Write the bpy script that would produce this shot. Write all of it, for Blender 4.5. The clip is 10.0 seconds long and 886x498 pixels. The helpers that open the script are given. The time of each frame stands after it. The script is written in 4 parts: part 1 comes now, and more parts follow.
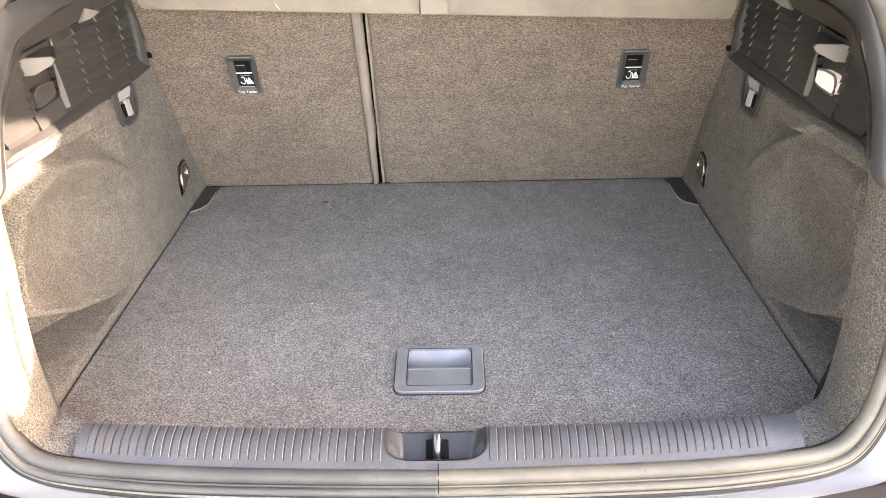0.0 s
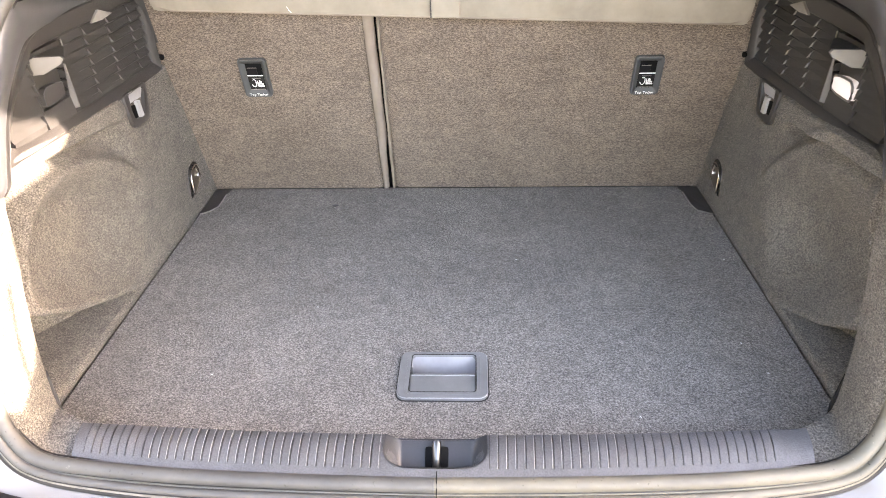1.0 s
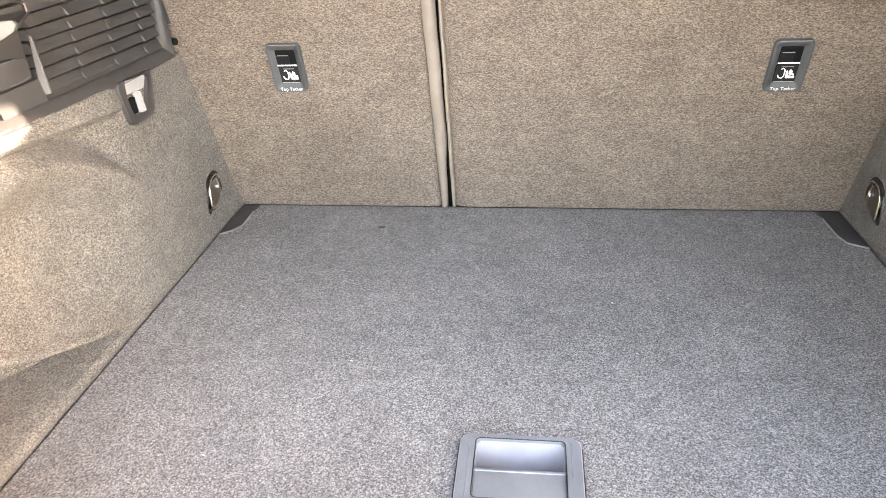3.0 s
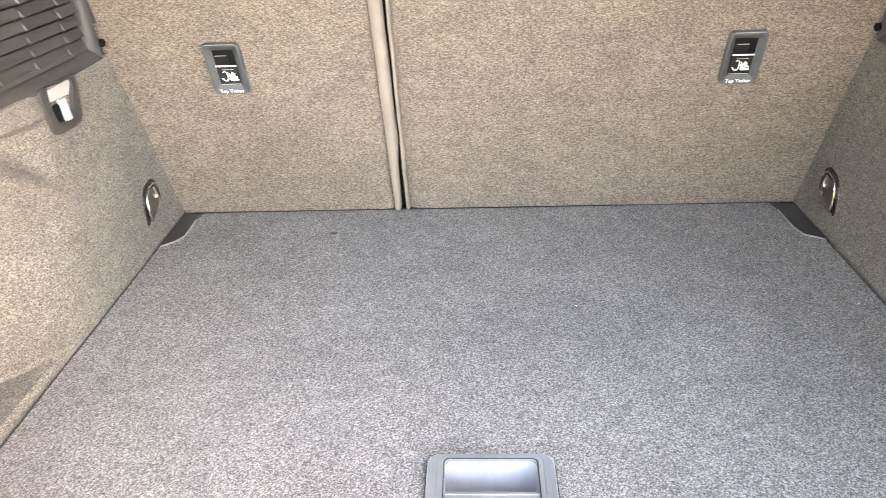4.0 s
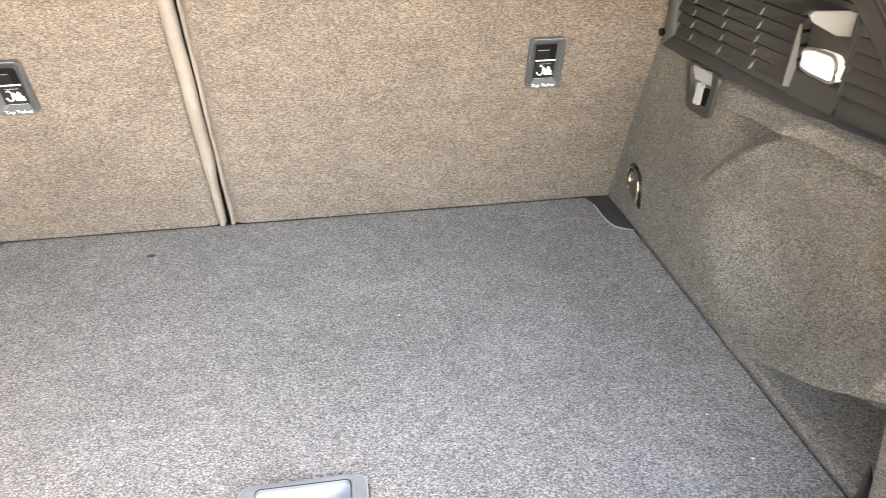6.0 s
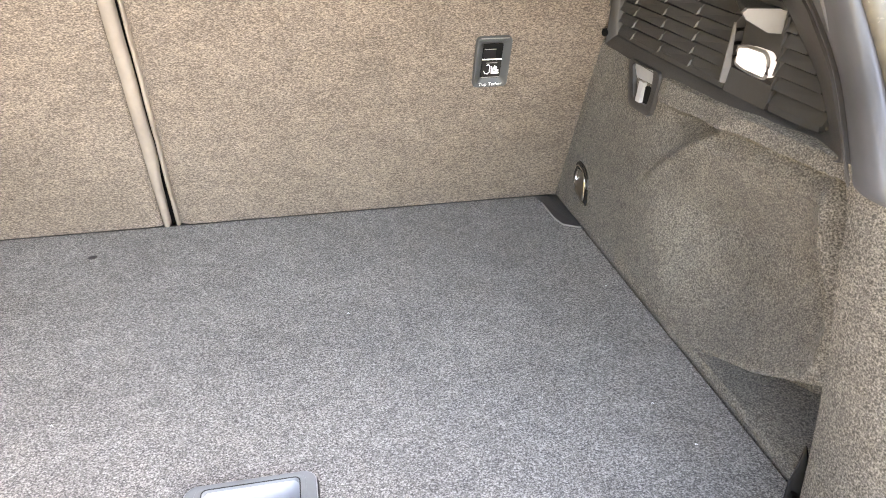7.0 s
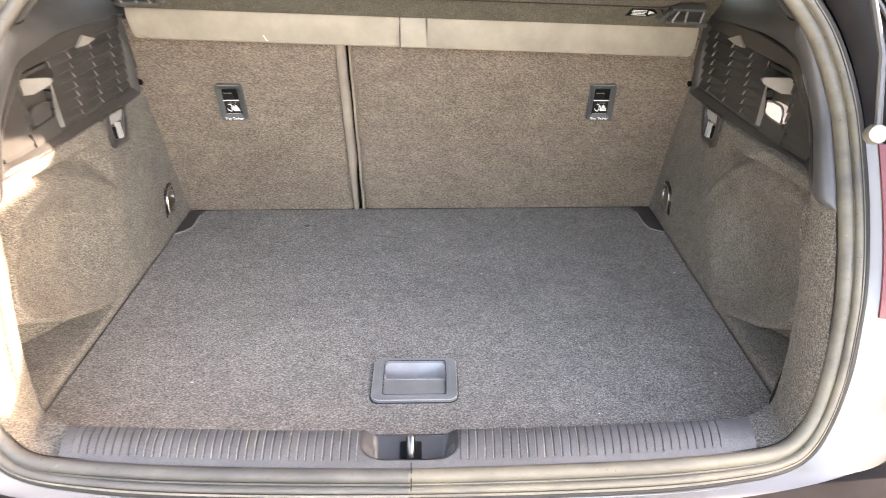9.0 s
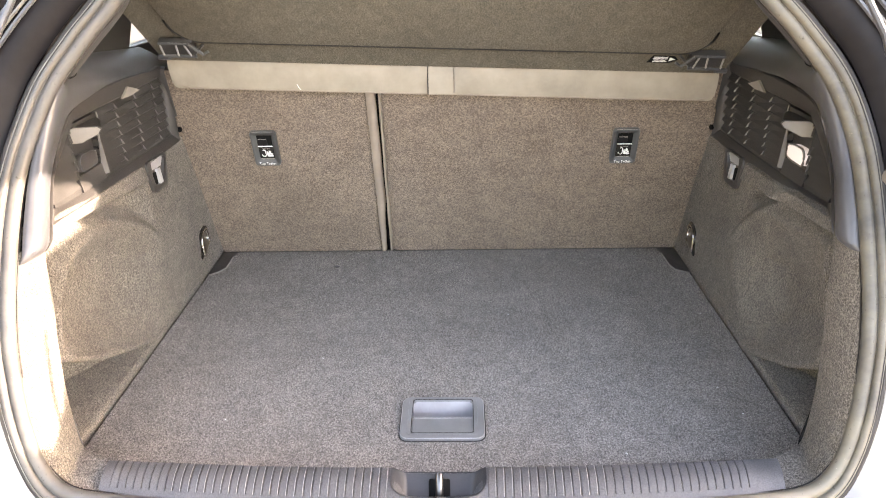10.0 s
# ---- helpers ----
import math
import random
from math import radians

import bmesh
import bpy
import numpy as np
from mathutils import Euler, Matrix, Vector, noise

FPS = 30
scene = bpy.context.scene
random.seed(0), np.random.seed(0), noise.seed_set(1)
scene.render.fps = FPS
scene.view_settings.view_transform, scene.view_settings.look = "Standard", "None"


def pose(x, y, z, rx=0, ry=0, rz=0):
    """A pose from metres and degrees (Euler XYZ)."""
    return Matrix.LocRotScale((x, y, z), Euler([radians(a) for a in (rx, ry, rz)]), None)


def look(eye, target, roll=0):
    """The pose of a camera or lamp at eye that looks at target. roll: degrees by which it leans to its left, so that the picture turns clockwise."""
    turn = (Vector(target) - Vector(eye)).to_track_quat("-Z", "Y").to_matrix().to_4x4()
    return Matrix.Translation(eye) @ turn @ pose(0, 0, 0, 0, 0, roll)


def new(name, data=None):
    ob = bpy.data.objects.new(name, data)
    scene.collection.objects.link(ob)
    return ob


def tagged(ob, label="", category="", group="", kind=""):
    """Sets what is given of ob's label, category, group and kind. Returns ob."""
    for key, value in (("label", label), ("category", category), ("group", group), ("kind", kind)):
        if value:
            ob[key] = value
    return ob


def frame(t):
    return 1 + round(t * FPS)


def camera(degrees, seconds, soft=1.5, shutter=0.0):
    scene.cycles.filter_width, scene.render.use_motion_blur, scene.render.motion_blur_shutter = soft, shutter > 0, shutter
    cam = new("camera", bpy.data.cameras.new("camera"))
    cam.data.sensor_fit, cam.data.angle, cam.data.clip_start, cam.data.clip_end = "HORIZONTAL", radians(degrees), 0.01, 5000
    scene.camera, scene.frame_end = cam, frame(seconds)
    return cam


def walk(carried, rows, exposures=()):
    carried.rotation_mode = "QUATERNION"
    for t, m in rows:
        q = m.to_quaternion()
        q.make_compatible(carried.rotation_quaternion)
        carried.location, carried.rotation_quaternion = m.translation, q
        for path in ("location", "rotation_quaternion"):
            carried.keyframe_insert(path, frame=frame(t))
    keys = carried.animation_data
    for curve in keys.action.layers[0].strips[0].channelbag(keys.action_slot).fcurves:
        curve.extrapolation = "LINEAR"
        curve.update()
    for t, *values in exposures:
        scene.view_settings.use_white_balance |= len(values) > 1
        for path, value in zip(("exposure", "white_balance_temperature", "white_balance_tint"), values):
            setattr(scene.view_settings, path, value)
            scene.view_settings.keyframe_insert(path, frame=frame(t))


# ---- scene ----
EXPOSURE = [(0.0, 4.49, 9030, 25), (1.0, 4.52, 8686, 25), (2.5, 4.79, 8772, 24), (4.0, 5.18, 8944, 23), (5.0, 5.26, 9116, 23), (6.0, 5.3, 9374, 23), (7.5, 5.13, 9116, 24), (8.2, 5.09, 9288, 25), (8.6, 4.87, 9116, 24), (9.2, 4.39, 9116, 24), (10.0, 4.37, 9116, 25)]
cam = camera(63.5, 10.0, 0.9, 0.5)
PATH = [
    (0, (0.027, -1.413, 1.39), (-0.009, 0.308, 0.372), -1.6),
    (0.5, (0.034, -1.41, 1.385), (-0.015, 0.316, 0.375), -1.6),
    (1, (0.045, -1.404, 1.38), (-0.042, 0.327, 0.381), -1.6),
    (1.5, (0.05, -1.351, 1.341), (-0.099, 0.388, 0.363), -1.8),
    (2, (0.033, -1.245, 1.289), (-0.19, 0.498, 0.333), -2.2),
    (2.5, (0.017, -1.182, 1.264), (-0.232, 0.563, 0.319), -2.5),
    (2.7, (0.013, -1.166, 1.259), (-0.239, 0.58, 0.317), -2.6),
    (4, (-0.007, -1.1, 1.255), (-0.108, 0.645, 0.285), -2.5),
    (4.5, (0.003, -1.084, 1.264), (-0.012, 0.658, 0.282), -2.3),
    (5, (0.028, -1.074, 1.266), (0.097, 0.667, 0.284), -1.9),
    (5.5, (0.051, -1.08, 1.266), (0.208, 0.653, 0.281), -1.4),
    (6, (0.073, -1.087, 1.275), (0.309, 0.63, 0.276), -0.9),
    (6.2, (0.078, -1.089, 1.272), (0.351, 0.625, 0.277), -0.6),
    (7.3, (0.076, -1.105, 1.264), (0.449, 0.599, 0.284), 0.7),
    (7.5, (0.059, -1.12, 1.271), (0.419, 0.588, 0.296), 1.0),
    (8, (0.015, -1.19, 1.313), (0.245, 0.551, 0.356), 0.8),
    (8.5, (0.041, -1.355, 1.354), (0.148, 0.404, 0.408), 0.3),
    (9, (0.034, -1.478, 1.385), (0.054, 0.298, 0.465), -0.2),
    (9.5, (0.025, -1.498, 1.391), (-0.008, 0.303, 0.52), -0.8),
    (10, (0.03, -1.503, 1.396), (-0.018, 0.323, 0.581), -1.2),
]
walk(cam, [(t, look(eye, target, roll)) for t, eye, target, roll in PATH], EXPOSURE)

SKY, SUN = 0.15, 2.0

# ---------------------------------------------------------------- light
SUN_TO = Vector((0.925, 0.045, 0.3885)).normalized()
sky_world = bpy.data.worlds.new("sky")
scene.world = sky_world
sky_world.use_nodes = True
nt = sky_world.node_tree
sky = nt.nodes.new("ShaderNodeTexSky")
sky.sky_type = "NISHITA"
sky.sun_disc = False
sky.sun_elevation = math.asin(SUN_TO.z)
sky.sun_rotation = math.atan2(SUN_TO.x, SUN_TO.y)
sky.air_density = 1.0
sky.dust_density = 1.0
sky.ozone_density = 1.0
nt.nodes["Background"].inputs["Strength"].default_value = SKY
nt.links.new(sky.outputs["Color"], nt.nodes["Background"].inputs["Color"])
sun_data = bpy.data.lights.new("sun", "SUN")
sun_data.energy = SUN
sun_data.angle = radians(0.6)
sun_data.color = (1.0, 0.965, 0.92)
sun = new("sun", sun_data)
sun.matrix_world = look((6, 0, 4), Vector((6, 0, 4)) - SUN_TO)


# ---------------------------------------------------------------- materials
def material(name, base, rough=0.6, metal=0.0, spec=0.5):
    m = bpy.data.materials.new(name)
    m.use_nodes = True
    b = m.node_tree.nodes["Principled BSDF"]
    b.inputs["Base Color"].default_value = (*base, 1)
    b.inputs["Roughness"].default_value = rough
    b.inputs["Metallic"].default_value = metal
    b.inputs["Specular IOR Level"].default_value = spec
    return m


def nodes_of(m):
    t = m.node_tree
    return t, t.nodes["Principled BSDF"]


def noise_node(t, scale, detail=2.0, rough=0.5, stretch=None):
    co = t.nodes.new("ShaderNodeTexCoord")
    n = t.nodes.new("ShaderNodeTexNoise")
    n.inputs["Scale"].default_value = scale
    n.inputs["Detail"].default_value = detail
    n.inputs["Roughness"].default_value = rough
    if stretch:
        mp = t.nodes.new("ShaderNodeMapping")
        mp.inputs["Scale"].default_value = stretch
        t.links.new(co.outputs["Object"], mp.inputs["Vector"])
        t.links.new(mp.outputs["Vector"], n.inputs["Vector"])
    else:
        t.links.new(co.outputs["Object"], n.inputs["Vector"])
    return n


def ramp(t, src, stops):
    r = t.nodes.new("ShaderNodeValToRGB")
    e = r.color_ramp.elements
    while len(e) < len(stops):
        e.new(0.5)
    for el, (pos, col) in zip(e, stops):
        el.position = pos
        el.color = (*col, 1)
    t.links.new(src, r.inputs["Fac"])
    return r


def mix(t, kind, fac, a, b):
    n = t.nodes.new("ShaderNodeMix")
    n.data_type, n.blend_type = "RGBA", kind
    if isinstance(fac, (int, float)):
        n.inputs["Factor"].default_value = fac
    else:
        t.links.new(fac, n.inputs["Factor"])
    for sock, v in ((n.inputs["A"], a), (n.inputs["B"], b)):
        if isinstance(v, tuple):
            sock.default_value = (*v, 1)
        else:
            t.links.new(v, sock)
    return n.outputs["Result"]


def bump(t, b, src, strength, dist):
    n = t.nodes.new("ShaderNodeBump")
    n.inputs["Strength"].default_value = strength
    n.inputs["Distance"].default_value = dist
    t.links.new(src, n.inputs["Height"])
    t.links.new(n.outputs["Normal"], b.inputs["Normal"])


def carpet(name, dark, mid, light, grain=420.0, stretch=None, blotch=0.22):
    """Needle felt: fibre speckle at a few millimetres, soft wear marks at a hand's width."""
    m = material(name, mid, 0.95, 0, 0.15)
    t, b = nodes_of(m)
    fine = noise_node(t, grain, 2.0, 0.6, stretch)
    coarse = noise_node(t, grain * 0.5, 1.0, 0.5, stretch)
    wear = noise_node(t, 7.0, 3.0, 0.55)
    c1 = ramp(t, fine.outputs["Fac"], [(0.33, dark), (0.50, mid), (0.67, light)]).outputs["Color"]
    c2 = ramp(t, coarse.outputs["Fac"], [(0.33, (1 - blotch,) * 3), (0.5, (1.0,) * 3), (0.67, (1 + blotch,) * 3)]).outputs["Color"]
    c3 = ramp(t, wear.outputs["Fac"], [(0.3, (0.88, 0.88, 0.88)), (0.7, (1.1, 1.1, 1.1))]).outputs["Color"]
    col = mix(t, "MULTIPLY", 1.0, c1, c2)
    col = mix(t, "MULTIPLY", 1.0, col, c3)
    mottle = noise_node(t, grain * 0.07, 3.0, 0.6, stretch)
    c4 = ramp(t, mottle.outputs["Fac"], [(0.35, (0.91, 0.91, 0.91)), (0.65, (1.09, 1.085, 1.075))]).outputs["Color"]
    col = mix(t, "MULTIPLY", 1.0, col, c4)
    t.links.new(col, b.inputs["Base Color"])
    b.inputs["Sheen Weight"].default_value = 0.05
    b.inputs["Sheen Roughness"].default_value = 0.6
    bump(t, b, fine.outputs["Fac"], 0.35, 0.002)
    return m


def plastic(name, base, rough=0.5, grain=900.0, depth=0.0006, spec=0.5):
    m = material(name, base, rough, 0, spec)
    t, b = nodes_of(m)
    leather = noise_node(t, grain, 2.0, 0.6)
    dust = noise_node(t, 14.0, 4.0, 0.65)
    lo = tuple(v * 0.88 for v in base)
    hi = tuple(min(1, v * 1.12 + 0.004) for v in base)
    t.links.new(ramp(t, dust.outputs["Fac"], [(0.35, lo), (0.65, hi)]).outputs["Color"], b.inputs["Base Color"])
    r = t.nodes.new("ShaderNodeMapRange")
    r.inputs["To Min"].default_value = rough - 0.03
    r.inputs["To Max"].default_value = rough + 0.05
    t.links.new(dust.outputs["Fac"], r.inputs["Value"])
    t.links.new(r.outputs["Result"], b.inputs["Roughness"])
    bump(t, b, leather.outputs["Fac"], 0.35, depth)
    return m


M_FLOOR = carpet("floor_carpet", (0.082, 0.077, 0.072), (0.193, 0.181, 0.165), (0.348, 0.326, 0.298), 680.0, (0.9, 1, 1))
M_SEAT = carpet("seat_carpet", (0.097, 0.076, 0.061), (0.166, 0.132, 0.106), (0.256, 0.204, 0.166), 700.0, (0.55, 1, 1.15), 0.22)
M_SIDE = carpet("side_carpet", (0.062, 0.056, 0.049), (0.133, 0.121, 0.104), (0.226, 0.206, 0.180), 660.0, (1, 0.85, 1), 0.22)
M_SHELF = carpet("shelf_felt", (0.068, 0.061, 0.046), (0.094, 0.084, 0.065), (0.124, 0.111, 0.087), 700.0)
M_FLAP = plastic("flap_vinyl", (0.275, 0.240, 0.193), 0.55, 500.0, 0.0008)
M_PAD = plastic("buffer_rubber", (0.095, 0.093, 0.094), 0.5)
M_EDGE = plastic("seat_edge_vinyl", (0.262, 0.215, 0.176), 0.6, 500.0)
M_GRIP = plastic("grip_vinyl", (0.262, 0.229, 0.184), 0.5, 500.0)
M_TRIM = plastic("dark_trim", (0.038, 0.036, 0.035), 0.42)
M_GREY = plastic("pillar_trim", (0.074, 0.077, 0.084), 0.33, 700.0, 0.0002)
M_SILL = plastic("sill_plastic", (0.052, 0.053, 0.056), 0.42, 450.0, 0.0015)
# Pale tone for rib crest highlights, handle edges and the bag hook pocket.
M_LINE = plastic("sill_line", (0.36, 0.36, 0.355), 0.35)
M_TUB = plastic("latch_tub_plastic", (0.036, 0.037, 0.040), 0.42, 420.0, 0.0010)
M_RIB = plastic("rib_plastic", (0.086, 0.087, 0.090), 0.40, 450.0, 0.002)
# Lit copy of the dark plastic, caught light put into its colour.
M_RIB_LIT = plastic("rib_line", (0.29, 0.285, 0.275), 0.4)
for sill_mat, low, high in ((M_SILL, (0.064, 0.065, 0.069), (0.100, 0.101, 0.106)), (M_RIB, (0.066, 0.067, 0.071), (0.106, 0.107, 0.111))):
    t, b = nodes_of(sill_mat)
    hide = noise_node(t, 620.0, 2.0, 0.6)
    scuff = noise_node(t, 30.0, 4.0, 0.6, (1, 0.3, 1))
    c1 = ramp(t, hide.outputs["Fac"], [(0.36, low), (0.62, high)]).outputs["Color"]
    c2 = ramp(t, scuff.outputs["Fac"], [(0.35, (0.9, 0.9, 0.9)), (0.65, (1.1, 1.1, 1.1))]).outputs["Color"]
    t.links.new(mix(t, "MULTIPLY", 1.0, c1, c2), b.inputs["Base Color"])
M_LOUVRE = plastic("louvre_plastic", (0.040, 0.0385, 0.037), 0.36, 700.0)
# Lighter copy of the louvre plastic for ends lit from the opening.
M_TOOTH = plastic("lit_end_grey", (0.17, 0.164, 0.156), 0.30, 700.0)
M_UPPER = plastic("upper_trim_grey", (0.050, 0.050, 0.053), 0.4, 700.0)
# Paler plastic; on panel faces towards the sky it paints in their light.
M_PALE = plastic("pale_plastic", (0.25, 0.235, 0.212), 0.5)
M_BEZEL = plastic("bezel_plastic", (0.070, 0.073, 0.073), 0.42)
M_BLACK = material("black_void", (0.008, 0.008, 0.008), 0.8, 0.0, 0.08)
M_GLOSS = plastic("gloss_black", (0.020, 0.019, 0.018), 0.25, 900.0, 0.0001)
M_HANDLE = plastic("handle_plastic", (0.180, 0.187, 0.187), 0.34)
M_HANDLE_IN = plastic("handle_well", (0.33, 0.332, 0.342), 0.32, 900.0, 0.0001)
M_RUBBER = plastic("seal_rubber", (0.052, 0.050, 0.047), 0.45, 300.0, 0.0004)
# Left seal mottled grey, right seal brighter and tan, both with dark specks.
M_SEAL_GREY = plastic("seal_dusty_grey", (0.07, 0.068, 0.064), 0.48, 260.0, 0.0004)
M_SEAL_TAN = plastic("seal_mottled_tan", (0.10, 0.092, 0.074), 0.50, 260.0, 0.0004)
for seal_mat, clean, paler in ((M_SEAL_GREY, (0.052, 0.051, 0.050), (0.088, 0.085, 0.077)), (M_SEAL_TAN, (0.066, 0.063, 0.056), (0.135, 0.123, 0.095))):
    t, b = nodes_of(seal_mat)
    film = noise_node(t, 9.0, 5.0, 0.7, (0.5, 1, 1))
    dirt = noise_node(t, 170.0, 3.0, 0.7)
    c1 = ramp(t, film.outputs["Fac"], [(0.36, clean), (0.58, paler)]).outputs["Color"]
    c2 = ramp(t, dirt.outputs["Fac"], [(0.28, (0.42, 0.40, 0.36)), (0.36, (1.0, 1.0, 1.0)), (0.68, (1.0, 1.0, 1.0)), (0.74, (1.6, 1.6, 1.55))]).outputs["Color"]
    t.links.new(mix(t, "MULTIPLY", 1.0, c1, c2), b.inputs["Base Color"])
M_GROOVE = plastic("groove_rubber", (0.012, 0.011, 0.010), 0.6)
M_FLANGE = plastic("flange_paint", (0.165, 0.156, 0.138), 0.32, 120.0, 0.0002)
t, b = nodes_of(M_FLANGE)
specks = noise_node(t, 150.0, 3.0, 0.7)
grime = noise_node(t, 22.0, 3.0, 0.6)
c1 = ramp(t, specks.outputs["Fac"], [(0.30, (0.105, 0.098, 0.085)), (0.42, (0.160, 0.152, 0.134)), (0.7, (0.175, 0.166, 0.148))]).outputs["Color"]
c2 = ramp(t, grime.outputs["Fac"], [(0.35, (0.72, 0.72, 0.70)), (0.6, (1.0, 1.0, 1.0))]).outputs["Color"]
t.links.new(mix(t, "MULTIPLY", 1.0, c1, c2), b.inputs["Base Color"])
M_PAINT = material("silver_paint", (0.165, 0.162, 0.154), 0.25)
nodes_of(M_PAINT)[1].inputs["Coat Weight"].default_value = 0.6
M_JAMB = plastic("jamb_dark", (0.010, 0.009, 0.010), 0.5, 60.0, 0.0003, 0.12)
M_CHROME = material("chrome", (0.78, 0.75, 0.70), 0.22, 1.0)
M_STEEL = material("striker_steel", (0.15, 0.148, 0.142), 0.32, 1.0)
M_CUP = material("cup_metal", (0.20, 0.18, 0.155), 0.30, 0.9)
M_WHITE = material("print_white", (0.82, 0.82, 0.80), 0.6)
M_RED = material("lamp_red", (0.16, 0.035, 0.035), 0.25)
M_LENS = material("lamp_lens", (0.66, 0.66, 0.66), 0.3)
nodes_of(M_LENS)[1].inputs["Emission Color"].default_value = (0.97, 0.97, 1.0, 1)
nodes_of(M_LENS)[1].inputs["Emission Strength"].default_value = 0.021
M_GLASS = material("window_glass", (0.38, 0.40, 0.39), 0.02)
nodes_of(M_GLASS)[1].inputs["Transmission Weight"].default_value = 1.0
M_LINER = plastic("headliner", (0.36, 0.34, 0.31), 0.9, 300.0)
M_BACKDROP = carpet("backdrop_green", (0.035, 0.04, 0.02), (0.075, 0.08, 0.045), (0.12, 0.125, 0.075), 3.0)
M_ASPHALT = carpet("paving", (0.23, 0.222, 0.208), (0.30, 0.289, 0.270), (0.37, 0.357, 0.333), 60.0)


# ---------------------------------------------------------------- building helpers
def mesh_object(name, bm, mat, smooth=True):
    me = bpy.data.meshes.new(name)
    bmesh.ops.recalc_face_normals(bm, faces=bm.faces)
    bm.to_mesh(me)
    bm.free()
    if smooth:
        me.polygons.foreach_set("use_smooth", [True] * len(me.polygons))
        me.set_sharp_from_angle(angle=radians(38))
    me.materials.append(mat)
    return new(name, me)


def part(name, bm, mat, parent, label=""):
    ob = mesh_object(name, bm, mat)
    ob.parent = parent
    if label:
        ob["label"] = label
    return ob


def thing(name, label, category, group="", kind=""):
    ob = new(name)
    ob.empty_display_size = 0.05
    return tagged(ob, label, category, group, kind)


def settle(parent):
    """Puts the Empty of a thing at its base; the parts stay where they were built."""
    pts = [v.co for ch in parent.children if ch.type == "MESH" for v in ch.data.vertices]
    if not pts:
        return
    lo = [min(p[k] for p in pts) for k in range(3)]
    hi = [max(p[k] for p in pts) for k in range(3)]
    parent.location = ((lo[0] + hi[0]) / 2, (lo[1] + hi[1]) / 2, lo[2])
    for ch in parent.children:
        ch.matrix_parent_inverse = Matrix.Translation(parent.location).inverted()


def box(cx, cy, cz, sx, sy, sz, bevel=0.0, turn=None, seg=2):
    bm = bmesh.new()
    bmesh.ops.create_cube(bm, size=1.0)
    bmesh.ops.scale(bm, vec=(sx, sy, sz), verts=bm.verts)
    if bevel:
        bmesh.ops.bevel(bm, geom=bm.edges[:], offset=bevel, segments=seg, profile=0.6, affect="EDGES")
    if turn:
        bmesh.ops.rotate(bm, cent=(0, 0, 0), matrix=turn, verts=bm.verts)
    bmesh.ops.translate(bm, vec=(cx, cy, cz), verts=bm.verts)
    return bm


def merged(*bms):
    out = bmesh.new()
    for b in bms:
        me = bpy.data.meshes.new("tmp")
        b.to_mesh(me)
        b.free()
        out.from_mesh(me)
        bpy.data.meshes.remove(me)
    return out


def extrude(outline, place, depth, bevel=0.0, seg=2):
    """A plate: outline in (a, b), place(a, b, d) into the world, from d = 0 to depth."""
    bm = bmesh.new()
    vs = [bm.verts.new((a, b, 0)) for a, b in outline]
    f = bm.faces.new(vs)
    r = bmesh.ops.extrude_face_region(bm, geom=[f])
    bmesh.ops.translate(bm, vec=(0, 0, depth), verts=[v for v in r["geom"] if isinstance(v, bmesh.types.BMVert)])
    if bevel:
        es = [e for e in bm.edges if abs(e.verts[0].co.z - depth) < 1e-9 and abs(e.verts[1].co.z - depth) < 1e-9]
        bmesh.ops.bevel(bm, geom=es, offset=bevel, segments=seg, profile=0.6, affect="EDGES")
    for v in bm.verts:
        v.co = place(*v.co)
    return bm


def grid(f, nu, nv):
    """A sheet from f(u, v), u and v from 0 to 1."""
    bm = bmesh.new()
    vs = [[bm.verts.new(f(i / nu, j / nv)) for j in range(nv + 1)] for i in range(nu + 1)]
    for i in range(nu):
        for j in range(nv):
            bm.faces.new((vs[i][j], vs[i + 1][j], vs[i + 1][j + 1], vs[i][j + 1]))
    return bm


def shell(bm, *way):
    """Gives a sheet its thickness, along a way."""
    r = bmesh.ops.extrude_face_region(bm, geom=bm.faces[:], use_keep_orig=True)
    bmesh.ops.translate(bm, vec=way, verts=[v for v in r["geom"] if isinstance(v, bmesh.types.BMVert)])
    return bm


def pierced(outline, hole, place, depth):
    """A plate with one hole through it."""
    bm = bmesh.new()
    es = []
    for pts in (outline, hole):
        vs = [bm.verts.new((a, b, 0)) for a, b in pts]
        es += [bm.edges.new((vs[k], vs[(k + 1) % len(vs)])) for k in range(len(vs))]
    bmesh.ops.triangle_fill(bm, use_beauty=True, use_dissolve=False, edges=es)
    r = bmesh.ops.extrude_face_region(bm, geom=bm.faces[:], use_keep_orig=True)
    bmesh.ops.translate(bm, vec=(0, 0, depth), verts=[v for v in r["geom"] if isinstance(v, bmesh.types.BMVert)])
    for v in bm.verts:
        v.co = place(*v.co)
    return bm


def smooth(x):
    x = min(1.0, max(0.0, x))
    return x * x * (3 - 2 * x)


def spline(pts, t):
    """Catmull-Rom through pts, t from 0 to 1."""
    n = len(pts) - 1
    x = min(max(t, 0), 1) * n
    i = min(int(x), n - 1)
    f = x - i
    p = [Vector(pts[min(max(k, 0), n)]) for k in (i - 1, i, i + 1, i + 2)]
    return 0.5 * (2 * p[1] + (p[2] - p[0]) * f + (2 * p[0] - 5 * p[1] + 4 * p[2] - p[3]) * f * f + (3 * p[1] - p[0] - 3 * p[2] + p[3]) * f**3)


def lerp(pairs, x):
    """Piecewise straight: pairs (x, value) in rising x."""
    return float(np.interp(x, [a for a, _ in pairs], [b for _, b in pairs]))


